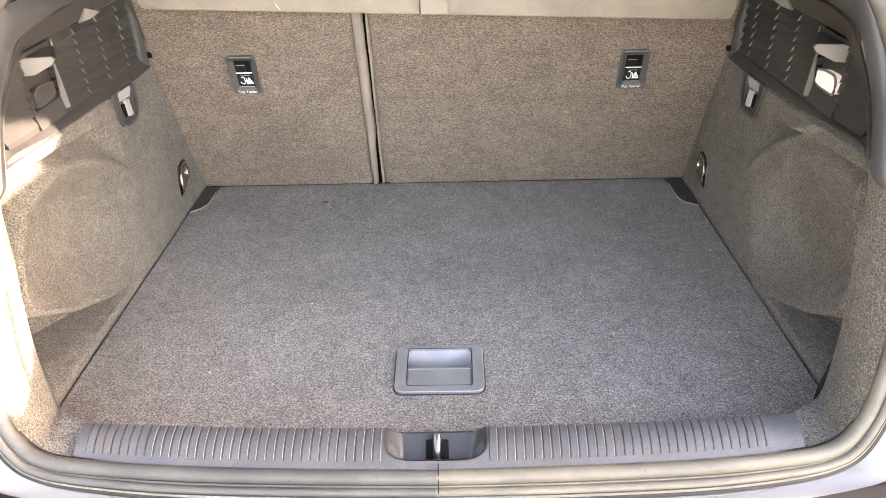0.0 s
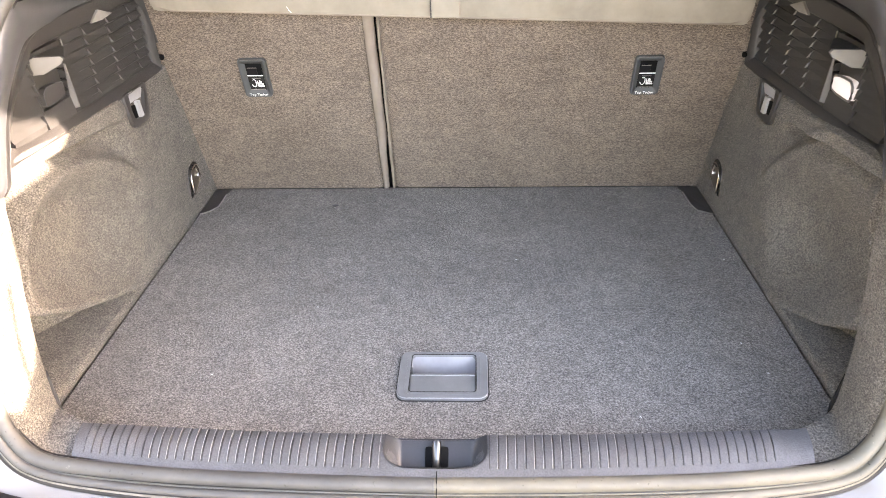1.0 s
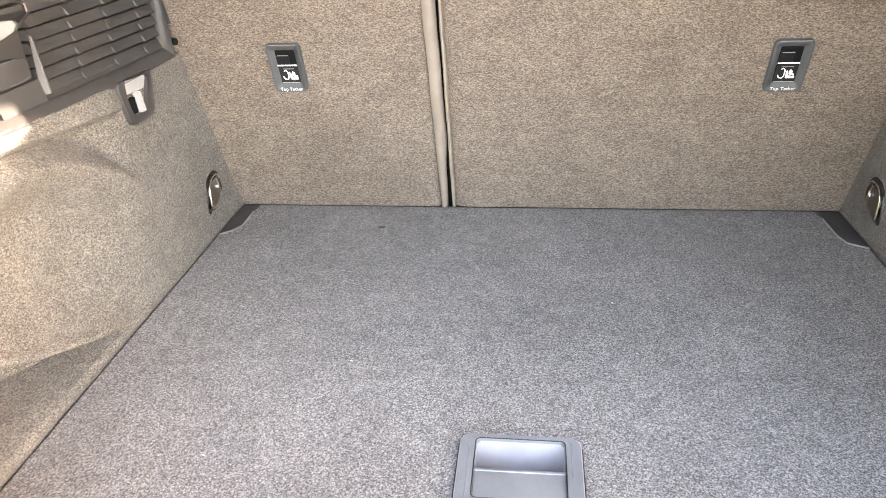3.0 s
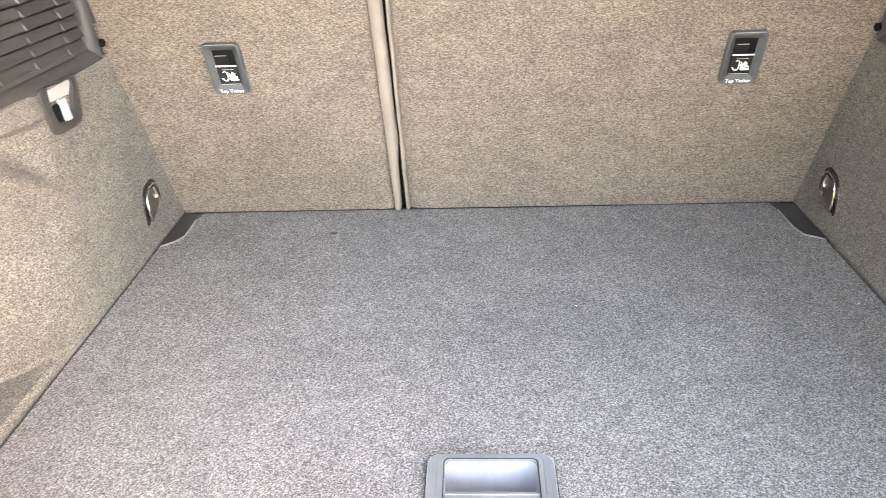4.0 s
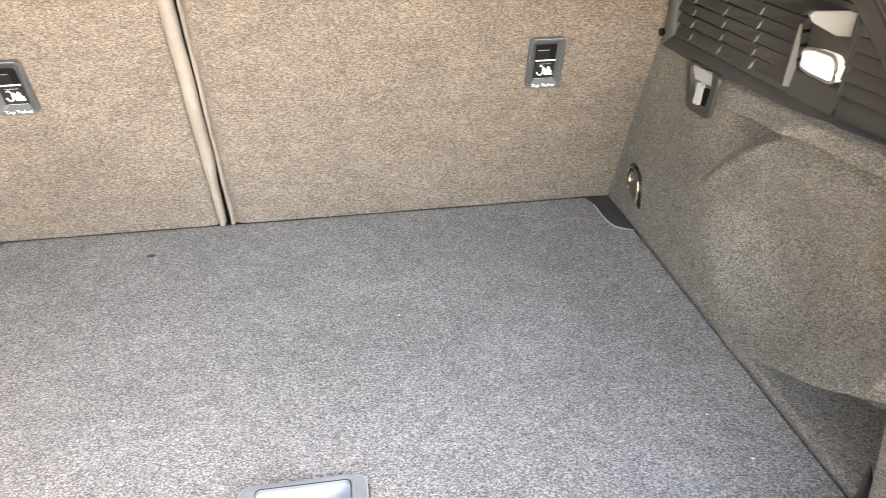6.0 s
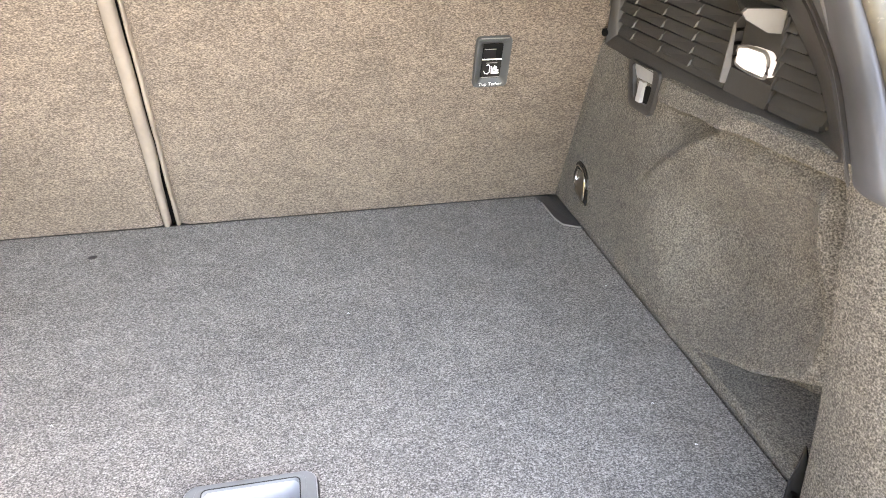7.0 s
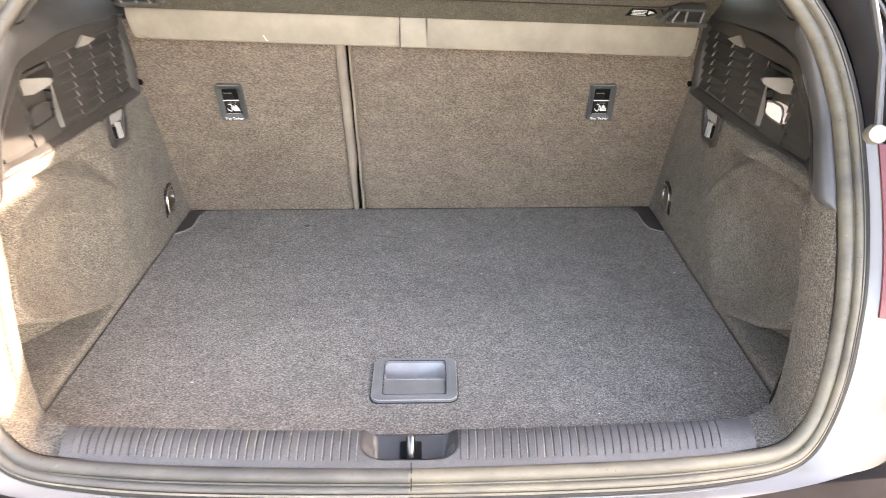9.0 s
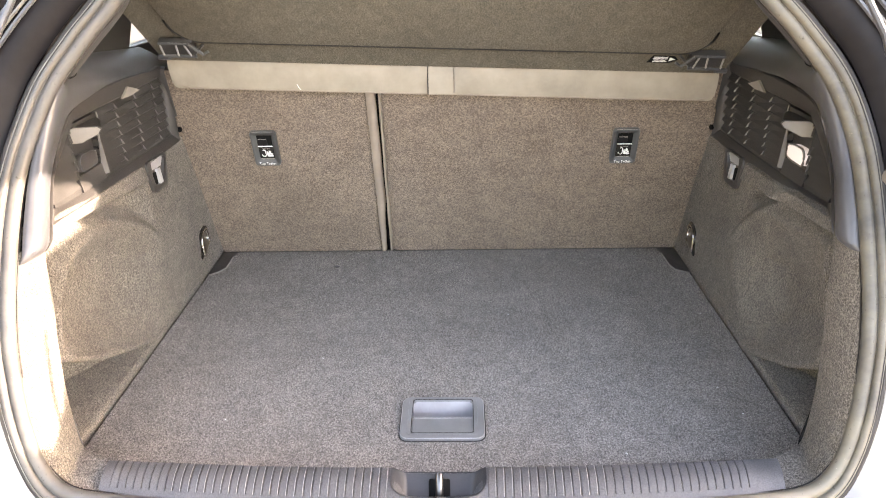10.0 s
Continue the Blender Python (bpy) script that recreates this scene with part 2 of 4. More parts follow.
def tube(path, radius, sides=10, flat=1.0, up=(0, 0, 1)):
    """A round or flattened bar along a list of points."""
    bm = bmesh.new()
    rings = []
    for k, p in enumerate(path):
        d = (Vector(path[min(k + 1, len(path) - 1)]) - Vector(path[max(k - 1, 0)])).normalized()
        a = d.cross(Vector(up))
        a = a.normalized() if a.length > 1e-4 else Vector((1, 0, 0))
        b = a.cross(d)
        r = radius(k / (len(path) - 1)) if callable(radius) else radius
        rings.append([bm.verts.new(Vector(p) + a * (r * math.cos(w)) + b * (r * flat * math.sin(w)))
                      for w in (2 * math.pi * j / sides for j in range(sides))])
    for r0, r1 in zip(rings, rings[1:]):
        for j in range(sides):
            bm.faces.new((r0[j], r0[(j + 1) % sides], r1[(j + 1) % sides], r1[j]))
    bm.faces.new(rings[0])
    bm.faces.new(rings[-1][::-1])
    return bm


def rounded(w, h, r, n=5):
    """Outline of a rounded rectangle about the origin."""
    out = []
    for cx, cy, a0 in ((w - r, h - r, 0), (r - w, h - r, 90), (r - w, r - h, 180), (w - r, r - h, 270)):
        out += [(cx + r * math.cos(radians(a0 + 90 * k / n)), cy + r * math.sin(radians(a0 + 90 * k / n))) for k in range(n + 1)]
    return out


def soft_corners(pts, r, n=4):
    """The outline with each corner rounded over a length r."""
    out = []
    for k, p in enumerate(pts):
        p, a, b = Vector(p), Vector(pts[k - 1]), Vector(pts[(k + 1) % len(pts)])
        p0 = p + (a - p).normalized() * min(r, (a - p).length * 0.48)
        p1 = p + (b - p).normalized() * min(r, (b - p).length * 0.48)
        out += [tuple(p0.lerp(p, i / n).lerp(p.lerp(p1, i / n), i / n)) for i in range(n + 1)]
    return out


def ring_plate(outer, inner, place, depth, bevel=0.0):
    """A frame between two outlines with the same number of corners."""
    bm = bmesh.new()
    n = len(outer)
    rows = []
    for pts, d in ((outer, 0), (outer, depth - bevel), ([(a * 0.985, b * 0.985) for a, b in outer], depth), ([(a * 1.03, b * 1.03) for a, b in inner], depth), (inner, depth - bevel), (inner, 0)):
        rows.append([bm.verts.new(place(a, b, d)) for a, b in pts])
    for k in range(len(rows)):
        r0, r1 = rows[k], rows[(k + 1) % len(rows)]
        for j in range(n):
            bm.faces.new((r0[j], r0[(j + 1) % n], r1[(j + 1) % n], r1[j]))
    return bm


def lettering(name, words, m, size, mat, parent):
    cu = bpy.data.curves.new(name, "FONT")
    cu.body, cu.size, cu.align_x, cu.align_y, cu.extrude = words, size, "CENTER", "CENTER", 0.0002
    tmp = bpy.data.objects.new("tmp", cu)
    me = bpy.data.meshes.new_from_object(tmp)
    bpy.data.objects.remove(tmp)
    me.transform(m)
    me.materials.clear()
    me.materials.append(mat)
    ob = new(name, me)
    ob.parent = parent
    return ob


FLOOR = 0.72


def seat_y(z):
    return 0.008 - 0.30 * (z - FLOOR)


LEFT_LIFT = 0.007


def felt_x(z):
    """The felt side wall leans outwards a little."""
    return 0.5195 + 0.060 * (z - FLOOR)


# ---------------------------------------------------------------- ground
bm = bmesh.new()
bmesh.ops.create_grid(bm, x_segments=8, y_segments=8, size=600.0)
tagged(mesh_object("ground", bm, M_ASPHALT, False), "pale grey concrete ground under the parked car", "ground", kind="structure")

# Unseen ring added to block low sky, taller at left to dim the right.
bm = bmesh.new()
rows = []
for k in range(97):
    w = 2 * math.pi * k / 96
    r = 24.0 + 1.5 * math.sin(3 * w)
    h = 3.8 + 1.0 * noise.noise(Vector((k * 0.45, 0.0, 5.0))) + 0.8 * math.sin(5 * w) + 7.0 * smooth(-math.cos(w) * 1.5 - 0.2) - 2.0 * smooth((math.cos(w - 5.5) - 0.1) / 0.4)
    rows.append([bm.verts.new((r * math.cos(w), r * math.sin(w), z)) for z in (-0.02, h)] + [bm.verts.new(((r + 1.5) * math.cos(w), (r + 1.5) * math.sin(w), z)) for z in (h, -0.02)])
for r0, r1 in zip(rows, rows[1:]):
    for j in range(3):
        bm.faces.new((r0[j], r1[j], r1[j + 1], r0[j + 1]))
tagged(mesh_object("backdrop", bm, M_BACKDROP), "unseen dull green ring added to hold back low sky", "hedge", kind="structure")

# ---------------------------------------------------------------- boot floor
NOTCH = [(0.4785, 0.004), (0.483, -0.025), (0.484, -0.085), (0.490, -0.110), (0.512, -0.1245), (0.5165, -0.126)]
NOTCH_LEFT = [(0.484, 0.004), (0.489, -0.025), (0.488, -0.083), (0.499, -0.103), (0.512, -0.114), (0.5165, -0.116)]
outline = [(0.5166, -0.80), *[(min(x, 0.5166), y) for x, y in NOTCH[::-1]], *[(-min(x, 0.5166), y) for x, y in NOTCH_LEFT], (-0.5166, -0.80)]
HANDLE = (0.001, -0.6215)
hole = [(HANDLE[0] + a, HANDLE[1] + b) for a, b in rounded(0.055, 0.046, 0.006)]
floor = mesh_object("boot_floor", pierced(outline, hole, lambda a, b, d: Vector((a, b, FLOOR - 0.022 + d)), 0.022), M_FLOOR)
tagged(floor, "dark blue-grey carpeted boot floor board", "boot floor", kind="structure")
under = mesh_object("under_floor", box(0, -0.36, FLOOR - 0.05, 1.16, 0.98, 0.03), M_BLACK)
tagged(under, "black tray under the boot floor", "floor", kind="structure")
bm = bmesh.new()
bmesh.ops.create_icosphere(bm, subdivisions=2, radius=0.006, matrix=Matrix.Translation((-0.243, -0.078, FLOOR)) @ Matrix.Diagonal((1.2, 1, 0.12, 1)))
part("stain", bm, M_TRIM, floor, "small dark spot on the carpet")

for x, y in ((0.485, -0.302), (0.438, -0.543), (0.454, -0.611), (-0.21, -0.45), (0.12, -0.30), (-0.33, -0.62), (0.26, -0.70)):
    part("lint", tube([Vector((x - 0.0012, y, FLOOR + 0.0006)), Vector((x, y + 0.0008, FLOOR + 0.0012)), Vector((x + 0.0014, y - 0.0006, FLOOR + 0.0006))], 0.0006, 5), M_WHITE, floor, "white speck of lint")

for s in (-1, 1):
    filler = thing("corner_filler", "black plastic corner filler with a curved edge beside the floor", "trim", "corner fillers")
    notch = NOTCH if s > 0 else NOTCH_LEFT
    pts = [(0.520, 0.004), (0.520, -0.131)] + [(x - 0.0005, y) for x, y in notch[::-1]]
    part("filler_plate", extrude(pts, lambda a, b, d: Vector((s * a, b, FLOOR - 0.012 + d)), 0.012, 0.0015), M_TRIM, filler)
    part("filler_lip", tube([Vector((s * x, y, FLOOR + 0.001)) for x, y in notch[1:]], 0.0014, 6), M_PALE, filler, "pale worn edge")

# the pull handle in the floor
handle = thing("floor_handle", "grey plastic recessed pull handle set in the boot floor", "handle")
hp = lambda a, b, d: Vector((HANDLE[0] + a, HANDLE[1] + b, FLOOR + d))
part("rim", ring_plate(rounded(0.0624, 0.0498, 0.013), [(a, b + 0.003) for a, b in rounded(0.0457, 0.0400, 0.005)], hp, 0.0062, 0.0022), M_HANDLE, handle)
part("rim_gap", tube([hp(a, b, 0.0006) for a, b in (lambda o: o + o[:1])(rounded(0.0632, 0.0506, 0.0138))], 0.0011, 5), M_GROOVE, handle)
part("rim_step", tube([hp(a, b + 0.001, 0.0060) for a, b in (lambda o: o + o[:1])(rounded(0.0520, 0.0435, 0.007))], 0.0007, 5), M_HANDLE, handle)
# Scuffed rim edge, with its edge highlight put into the pale colour.
part("rim_edge", tube([hp(a, b, 0.0050) for a, b in (lambda o: o + o[:1])(rounded(0.0618, 0.0492, 0.0127))], 0.0009, 5), M_LINE, handle, "scuffed pale rim edge with its highlight painted in")
part("well_gap", tube([hp(a, b + 0.003, 0.0058) for a, b in (lambda o: o + o[:1])(rounded(0.0462, 0.0405, 0.0055))], 0.0006, 5), M_GROOVE, handle)
part("flap_edge", tube([hp(-0.0445, -0.0005, 0.0036), hp(0.0445, -0.0005, 0.0036)], 0.0006, 5), M_LINE, handle, "pale edge of the handle flap")
well = grid(lambda u, v: hp((u - 0.5) * 0.0915, lerp([(0, 0.0435), (0.85, 0.032), (1, -0.002)], v), lerp([(0, 0.0035), (0.85, -0.034), (1, -0.036)], v)), 6, 14)
part("well", well, M_HANDLE_IN, handle, "pale grey well of the handle")
for k in (-1, 1):
    part("well_side", grid(lambda u, v: hp(k * 0.0459, 0.0435 - 0.0455 * u, 0.003 - 0.037 * v), 4, 4), M_HANDLE_IN, handle)
part("flap", merged(box(HANDLE[0], HANDLE[1] - 0.0185, FLOOR + 0.0015, 0.0912, 0.0385, 0.004, 0.0012), box(HANDLE[0], HANDLE[1] + 0.002, FLOOR - 0.008, 0.0912, 0.004, 0.022, 0.001)), M_HANDLE, handle)

# ---------------------------------------------------------------- rear seat backs
TOP = 1.16


def seat_back(name, x0, x1, label):
    ob = thing(name, label, "seat back", "rear seat backs")

    def f(u, v):
        x, z = x0 + (x1 - x0) * u, FLOOR + (TOP - FLOOR) * v
        edge = min(u * abs(x1 - x0), (1 - u) * abs(x1 - x0), 0.02) / 0.02
        return Vector((x, seat_y(z) + 0.008 * (1 - math.sqrt(max(0, 1 - (1 - edge) ** 2))), z))

    bm = grid(f, 60, 12)
    part("back_panel", shell(bm, 0, 0.03, 0), M_SEAT, ob)
    part("cushion", box((x0 + x1) / 2, 0.06 - 0.15 * 0.44 + 0.005, 0.94, abs(x1 - x0) - 0.01, 0.08, 0.44, 0.02, Matrix.Rotation(math.atan(0.30), 3, "X")), M_TRIM, ob)
    return ob


seat_l = seat_back("rear_seat_back", -0.56, -0.149, "narrow rear seat back covered in brown-grey carpet")
seat_r = seat_back("rear_seat_back", -0.1245, 0.56, "wide rear seat back covered in brown-grey carpet")


def edge_strip(left, right, proud, back=0.001):
    """A rolled strip up the seat back between two lines given by height (0 foot, 1 top)."""
    def f(u, v):
        z = FLOOR + (TOP - FLOOR) * v
        x0, x1 = lerp(left, v), lerp(right, v)
        wave = 0.0003 * math.sin(v * 23) + 0.0001 * math.sin(v * 57 + u)
        return Vector((x0 + (x1 - x0) * u + wave, seat_y(z) - proud * math.sin(math.pi * min(1, 0.08 + 0.92 * u)) ** 0.7 + back + 0.006 * smooth((u - 0.85) / 0.15), z))
    return grid(f, 10, 40)


part("edge_strip", edge_strip([(0, -0.1500), (1, -0.1525)], [(0, -0.1395), (0.22, -0.1360), (0.3, -0.1325), (1, -0.1330)], 0.006), M_EDGE, seat_l, "pale brown vinyl edge of the seat back")
part("edge_welt", edge_strip([(0, -0.1310), (1, -0.1275)], [(0, -0.1245), (1, -0.1225)], 0.004), M_EDGE, seat_r, "thin brown piping along the seat edge")
part("seat_gap", box(-0.133, 0.045 - 0.066, 0.94, 0.03, 0.03, 0.47, 0, Matrix.Rotation(math.atan(0.30), 3, "X")), M_BLACK, seat_r, "dark gap between the seat backs")


def tether(cx, cz, lean, name):
    """Child-seat anchor: slanted bezel, pocket, bar, label with pictogram."""
    ob = thing(name, "black plastic child seat anchor housing with white lettering", "anchor", "tether anchors")
    k = math.sqrt(1 + 0.30**2)
    ux, uz = Vector((1, 0, 0)), Vector((0, -0.30, 1)) / k
    un = Vector((0, -1, -0.30)) / k
    base = Vector((cx, seat_y(cz), cz))

    def pl(a, b, d):
        return base + ux * (a + lean * b) + uz * b + un * d

    outer, inner = rounded(0.0268, 0.0412, 0.007, 6), [(a, b + 0.0005) for a, b in rounded(0.0150, 0.0282, 0.003, 6)]
    bm = bmesh.new()
    rows = []
    for w, d in ((0.0, -0.001), (0.0, 0.0055), (0.05, 0.0070), (0.22, 0.0074), (0.34, 0.0066), (0.92, 0.0014), (1.0, 0.0)):
        rows.append([bm.verts.new(pl(o[0] + (i[0] - o[0]) * w, o[1] + (i[1] - o[1]) * w, d)) for o, i in zip(outer, inner)])
    for r0, r1 in zip(rows, rows[1:]):
        for j in range(len(r0)):
            bm.faces.new((r0[j], r0[(j + 1) % len(r0)], r1[(j + 1) % len(r1)], r1[j]))
    part("bezel", bm, M_BEZEL, ob, "grey-green funnel-shaped bezel")
    # Pale bead put on the top edge as its highlight.
    part("bezel_edge", tube([pl(x, 0.0405, 0.0066) for x in (-0.021, 0.0, 0.021)], 0.0006, 5, 1, (0, 1, 0)), M_PALE, ob, "pale line painted as the upper edge highlight")
    part("pocket", extrude([(-0.0152, 0.003), (0.0152, 0.003), (0.0152, 0.0288), (-0.0152, 0.0288)], lambda a, b, d: pl(a, b, d + 0.0004), 0.0008), M_BLACK, ob)
    part("pocket_flap", extrude([(-0.0145, 0.005), (0.005, 0.005), (0.005, 0.0205), (-0.0135, 0.0205)], lambda a, b, d: pl(a, b, d + 0.0012), 0.0012, 0.0005), M_JAMB, ob)
    part("flap_edge", tube([pl(-0.0125, 0.0207, 0.0026), pl(0.0045, 0.0207, 0.0026)], 0.0006, 5, 1, (0, 1, 0)), M_PALE, ob)
    part("label_plate", extrude([(-0.0152, -0.0278), (0.0152, -0.0278), (0.0152, 0.003), (-0.0152, 0.003)], lambda a, b, d: pl(a, b, d + 0.0004), 0.0014), M_GLOSS, ob)
    # White print colour stands in for the metal bar's reflection.
    part("anchor_bar", tube([pl(-0.0150, 0.0045, 0.0034), pl(0.0150, 0.0045, 0.0034)], 0.0011, 8, 1, (0, 1, 0)), M_WHITE, ob, "metal anchor bar whitened to imitate its reflection")
    part("label_dash", tube([pl(-0.008, -0.0022, 0.0022), pl(0.009, -0.0022, 0.0022)], 0.0005, 5, 1, (0, 1, 0)), M_PALE, ob)
    m = Matrix.Translation(pl(0, -0.0350, 0.0080)) @ Matrix((ux + Vector((0, 0, 0)), uz + ux * lean, un)).transposed().to_4x4()
    lettering("lettering", "Top Tether", m, 0.0076, M_WHITE, ob)
    # pictogram: an anchor beside a small seat
    pk = lambda x, y, d: pl(0.001 + 0.92 * x, -0.0045 + 0.85 * y, d)
    hook = [pk(x, y, 0.0024) for x, y in ((-0.009, -0.002), (-0.006, 0.0), (-0.003, -0.004), (-0.003, -0.015), (-0.006, -0.019), (-0.010, -0.018), (-0.0125, -0.013))]
    part("pictogram_anchor", tube(hook, 0.0009, 5, 1, (0, 1, 0)), M_WHITE, ob)
    seat = merged(extrude([(0.000, -0.019), (0.013, -0.019), (0.013, -0.016), (0.004, -0.014), (0.000, -0.003), (-0.001, -0.008)], lambda a, b, d: pk(a, b, d + 0.0018), 0.0008),
                  extrude([(0.004, -0.012), (0.012, -0.0145), (0.012, -0.011), (0.0085, -0.010), (0.009, -0.006), (0.005, -0.002), (0.003, -0.007)], lambda a, b, d: pk(a, b, d + 0.0018), 0.0008))
    part("pictogram_seat", seat, M_WHITE, ob)
    part("label_rule", tube([pl(-0.014, -0.0262, 0.0026), pl(0.014, -0.0262, 0.0026)], 0.0006, 5, 1, (0, 1, 0)), M_PALE, ob)
    return ob


tether(-0.3690, 0.992, 0.0, "tether_anchor")
tether(0.3672, 0.9865, 0.0, "tether_anchor")

# ---------------------------------------------------------------- side walls
E_EDGE = [(0.517, -0.624, 1.040), (0.517, -0.637, 1.015), (0.514, -0.649, 0.995), (0.509, -0.662, 0.95), (0.508, -0.677, 0.899), (0.505, -0.692, 0.838), (0.497, -0.707, 0.794), (0.485, -0.723, 0.764), (0.460, -0.748, 0.768), (0.424, -0.770, 0.7705)]
B_EDGE = [(0.523, -0.690, 1.030), (0.521, -0.706, 1.005), (0.518, -0.722, 0.985), (0.513, -0.748, 0.945), (0.508, -0.768, 0.900), (0.498, -0.786, 0.854), (0.484, -0.803, 0.806), (0.464, -0.814, 0.777), (0.441, -0.821, 0.768), (0.413, -0.828, 0.7625)]
CREASE = [(0.38, 0.722), (0.43, 0.739), (0.49, 0.759), (0.545, 0.783), (0.585, 0.800), (0.615, 0.818), (0.645, 0.836), (0.70, 0.868)]
ARCH = [(0.24, 0.80), (0.28, 0.872), (0.33, 0.919), (0.38, 0.942), (0.44, 0.966), (0.50, 0.976), (0.55, 0.972), (0.60, 0.955), (0.64, 0.930), (0.70, 0.90)]
REAR = [(0.78, 0.640), (0.81, 0.655), (0.834, 0.656), (0.885, 0.653), (0.924, 0.635), (0.949, 0.612), (1.0, 0.590)]


PANEL_FOOT = [(0.09, 1.010), (0.265, 1.010), (0.40, 1.016), (0.50, 1.024), (0.58, 1.031), (0.62, 1.035)]


ARCH_RIGHT = [(0.24, 0.80), (0.28, 0.866), (0.331, 0.919), (0.38, 0.960), (0.416, 0.992), (0.50, 1.04), (0.70, 1.06)]


def side_x(y, z, lift, up, arch):
    """Felt wall: flat ahead, a dished hollow behind the wheel arch, an undercut below it and a ledge above."""
    u = -y
    z -= up * smooth((z - 0.85) / 0.12)
    front = 0.27 + 1.0 * max(0, z - 0.873) + 0.75 * max(0, 0.873 - z)
    zc, za, ur = lerp(CREASE, u) + lift * smooth((u - 0.38) / 0.06), lerp(arch, u), lerp(REAR, z)
    foot = 0.980 + 0.108 * max(0, u - 0.28)
    ahead = smooth((u - 0.265) / 0.05)
    soft, hollow, shelf_out = (0.055, 1.0, 0.004) if arch is ARCH else (0.12, 0.12, 0.008)
    under = smooth((foot - z) / 0.010)
    bowl = smooth((u - front) / 0.16) * smooth((min(za, foot - 0.004) - z) / soft) * smooth((ur - u) / 0.04) * smooth((z - zc) / 0.09)
    d = 0.040 * bowl
    d += hollow * (0.010 * smooth((z - za) / 0.02) + 0.020 * smooth((z - za - 0.006) / 0.035)) * under * smooth((u - 0.28) / 0.07)
    if arch is ARCH_RIGHT:
        d += 0.018 * smooth((z - foot + 0.034) / 0.030) * under * smooth((u - 0.29) / 0.05)
    d += 0.022 * smooth((u - ur) / 0.035) * under * smooth((z - zc) / 0.03)
    deep = min(0.122, 0.022 + 1.45 * max(0.0, zc - 0.742))
    d += deep * smooth((zc - z) / 0.009) * smooth((u - 0.40) / 0.06) * smooth((z - 0.736) / 0.007)
    d -= 0.008 * math.exp(-((z - zc - 0.006) / 0.011) ** 2) * smooth((u - 0.40) / 0.05)
    d -= (0.0045 if arch is ARCH else 0.0065) * math.exp(-((z - za) / 0.011) ** 2) * smooth((u - 0.27) / 0.05) * smooth((0.64 - u) / 0.03)
    d -= 0.0050 * math.exp(-((u - ur) / 0.008) ** 2) * smooth((z - zc) / 0.02) * under
    ledge = shelf_out + 0.012 * min(1.0, max(0.0, (lerp(PANEL_FOOT, u) + 0.004 - z) / 0.030)) + 0.008 * smooth((u - 0.45) / 0.2)
    d -= ledge * smooth((z - foot) / 0.007) * ahead
    d += 0.030 * smooth((z - lerp(PANEL_FOOT, u) - 0.002) / 0.008)
    d += 0.002 * smooth((0.7225 - z) / 0.004)
    d -= 0.0030 * math.exp(-((z - 0.729) / 0.007) ** 2) * smooth((u - 0.12) / 0.1)
    d += 0.0012 * noise.noise(Vector((y * 9, z * 9, 2.0)))
    return felt_x(z) + d


def outward(s, x, z):
    """The opening reaches a little further out on its left side."""
    return s * (x + (0.008 * smooth((abs(x) - 0.35) / 0.1) * (1 - smooth((z - 1.08) / 0.12)) if s < 0 else 0.0))


# louvre recess (along, up) and outer rim (along, up, proud) of the grille panel
RECESS = [(-0.112, 1.026), (-0.273, 1.028), (-0.407, 1.031), (-0.491, 1.033), (-0.548, 1.0365), (-0.563, 1.041), (-0.566, 1.048), (-0.553, 1.066), (-0.531, 1.089), (-0.499, 1.112), (-0.470, 1.132), (-0.440, 1.139), (-0.276, 1.140), (-0.141, 1.141), (-0.115, 1.138), (-0.110, 1.08)]
RIM = [(-0.096, 1.009, 0.010), (-0.265, 1.009, 0.010), (-0.40, 1.015, 0.011), (-0.50, 1.023, 0.014), (-0.580, 1.030, 0.019), (-0.620, 1.034, 0.024), (-0.614, 1.046, 0.020), (-0.590, 1.070, 0.015), (-0.562, 1.098, 0.010), (-0.524, 1.128, 0.007), (-0.500, 1.144, 0.005), (-0.449, 1.163, 0.003), (-0.30, 1.168, 0.002), (-0.15, 1.160, 0.002), (-0.108, 1.155, 0.003), (-0.100, 1.08, 0.008)]
COLUMNS = (-0.102, -0.160, -0.240, -0.318, -0.394)
ROWS = 7


def row_z(k, y):
    low = 1.031 + 0.0316 * (-0.16 - y)
    return low + k * (1.1265 - low) / (ROWS - 1)


def prism(place, a, b):
    """A solid between two outlines of equal count, each a list of (along, up, proud)."""
    bm = bmesh.new()
    va, vb = [bm.verts.new(place(*q)) for q in a], [bm.verts.new(place(*q)) for q in b]
    n = len(a)
    bm.faces.new(va)
    bm.faces.new(vb[::-1])
    for k in range(n):
        bm.faces.new((va[k], vb[k], vb[(k + 1) % n], va[(k + 1) % n]))
    return bm


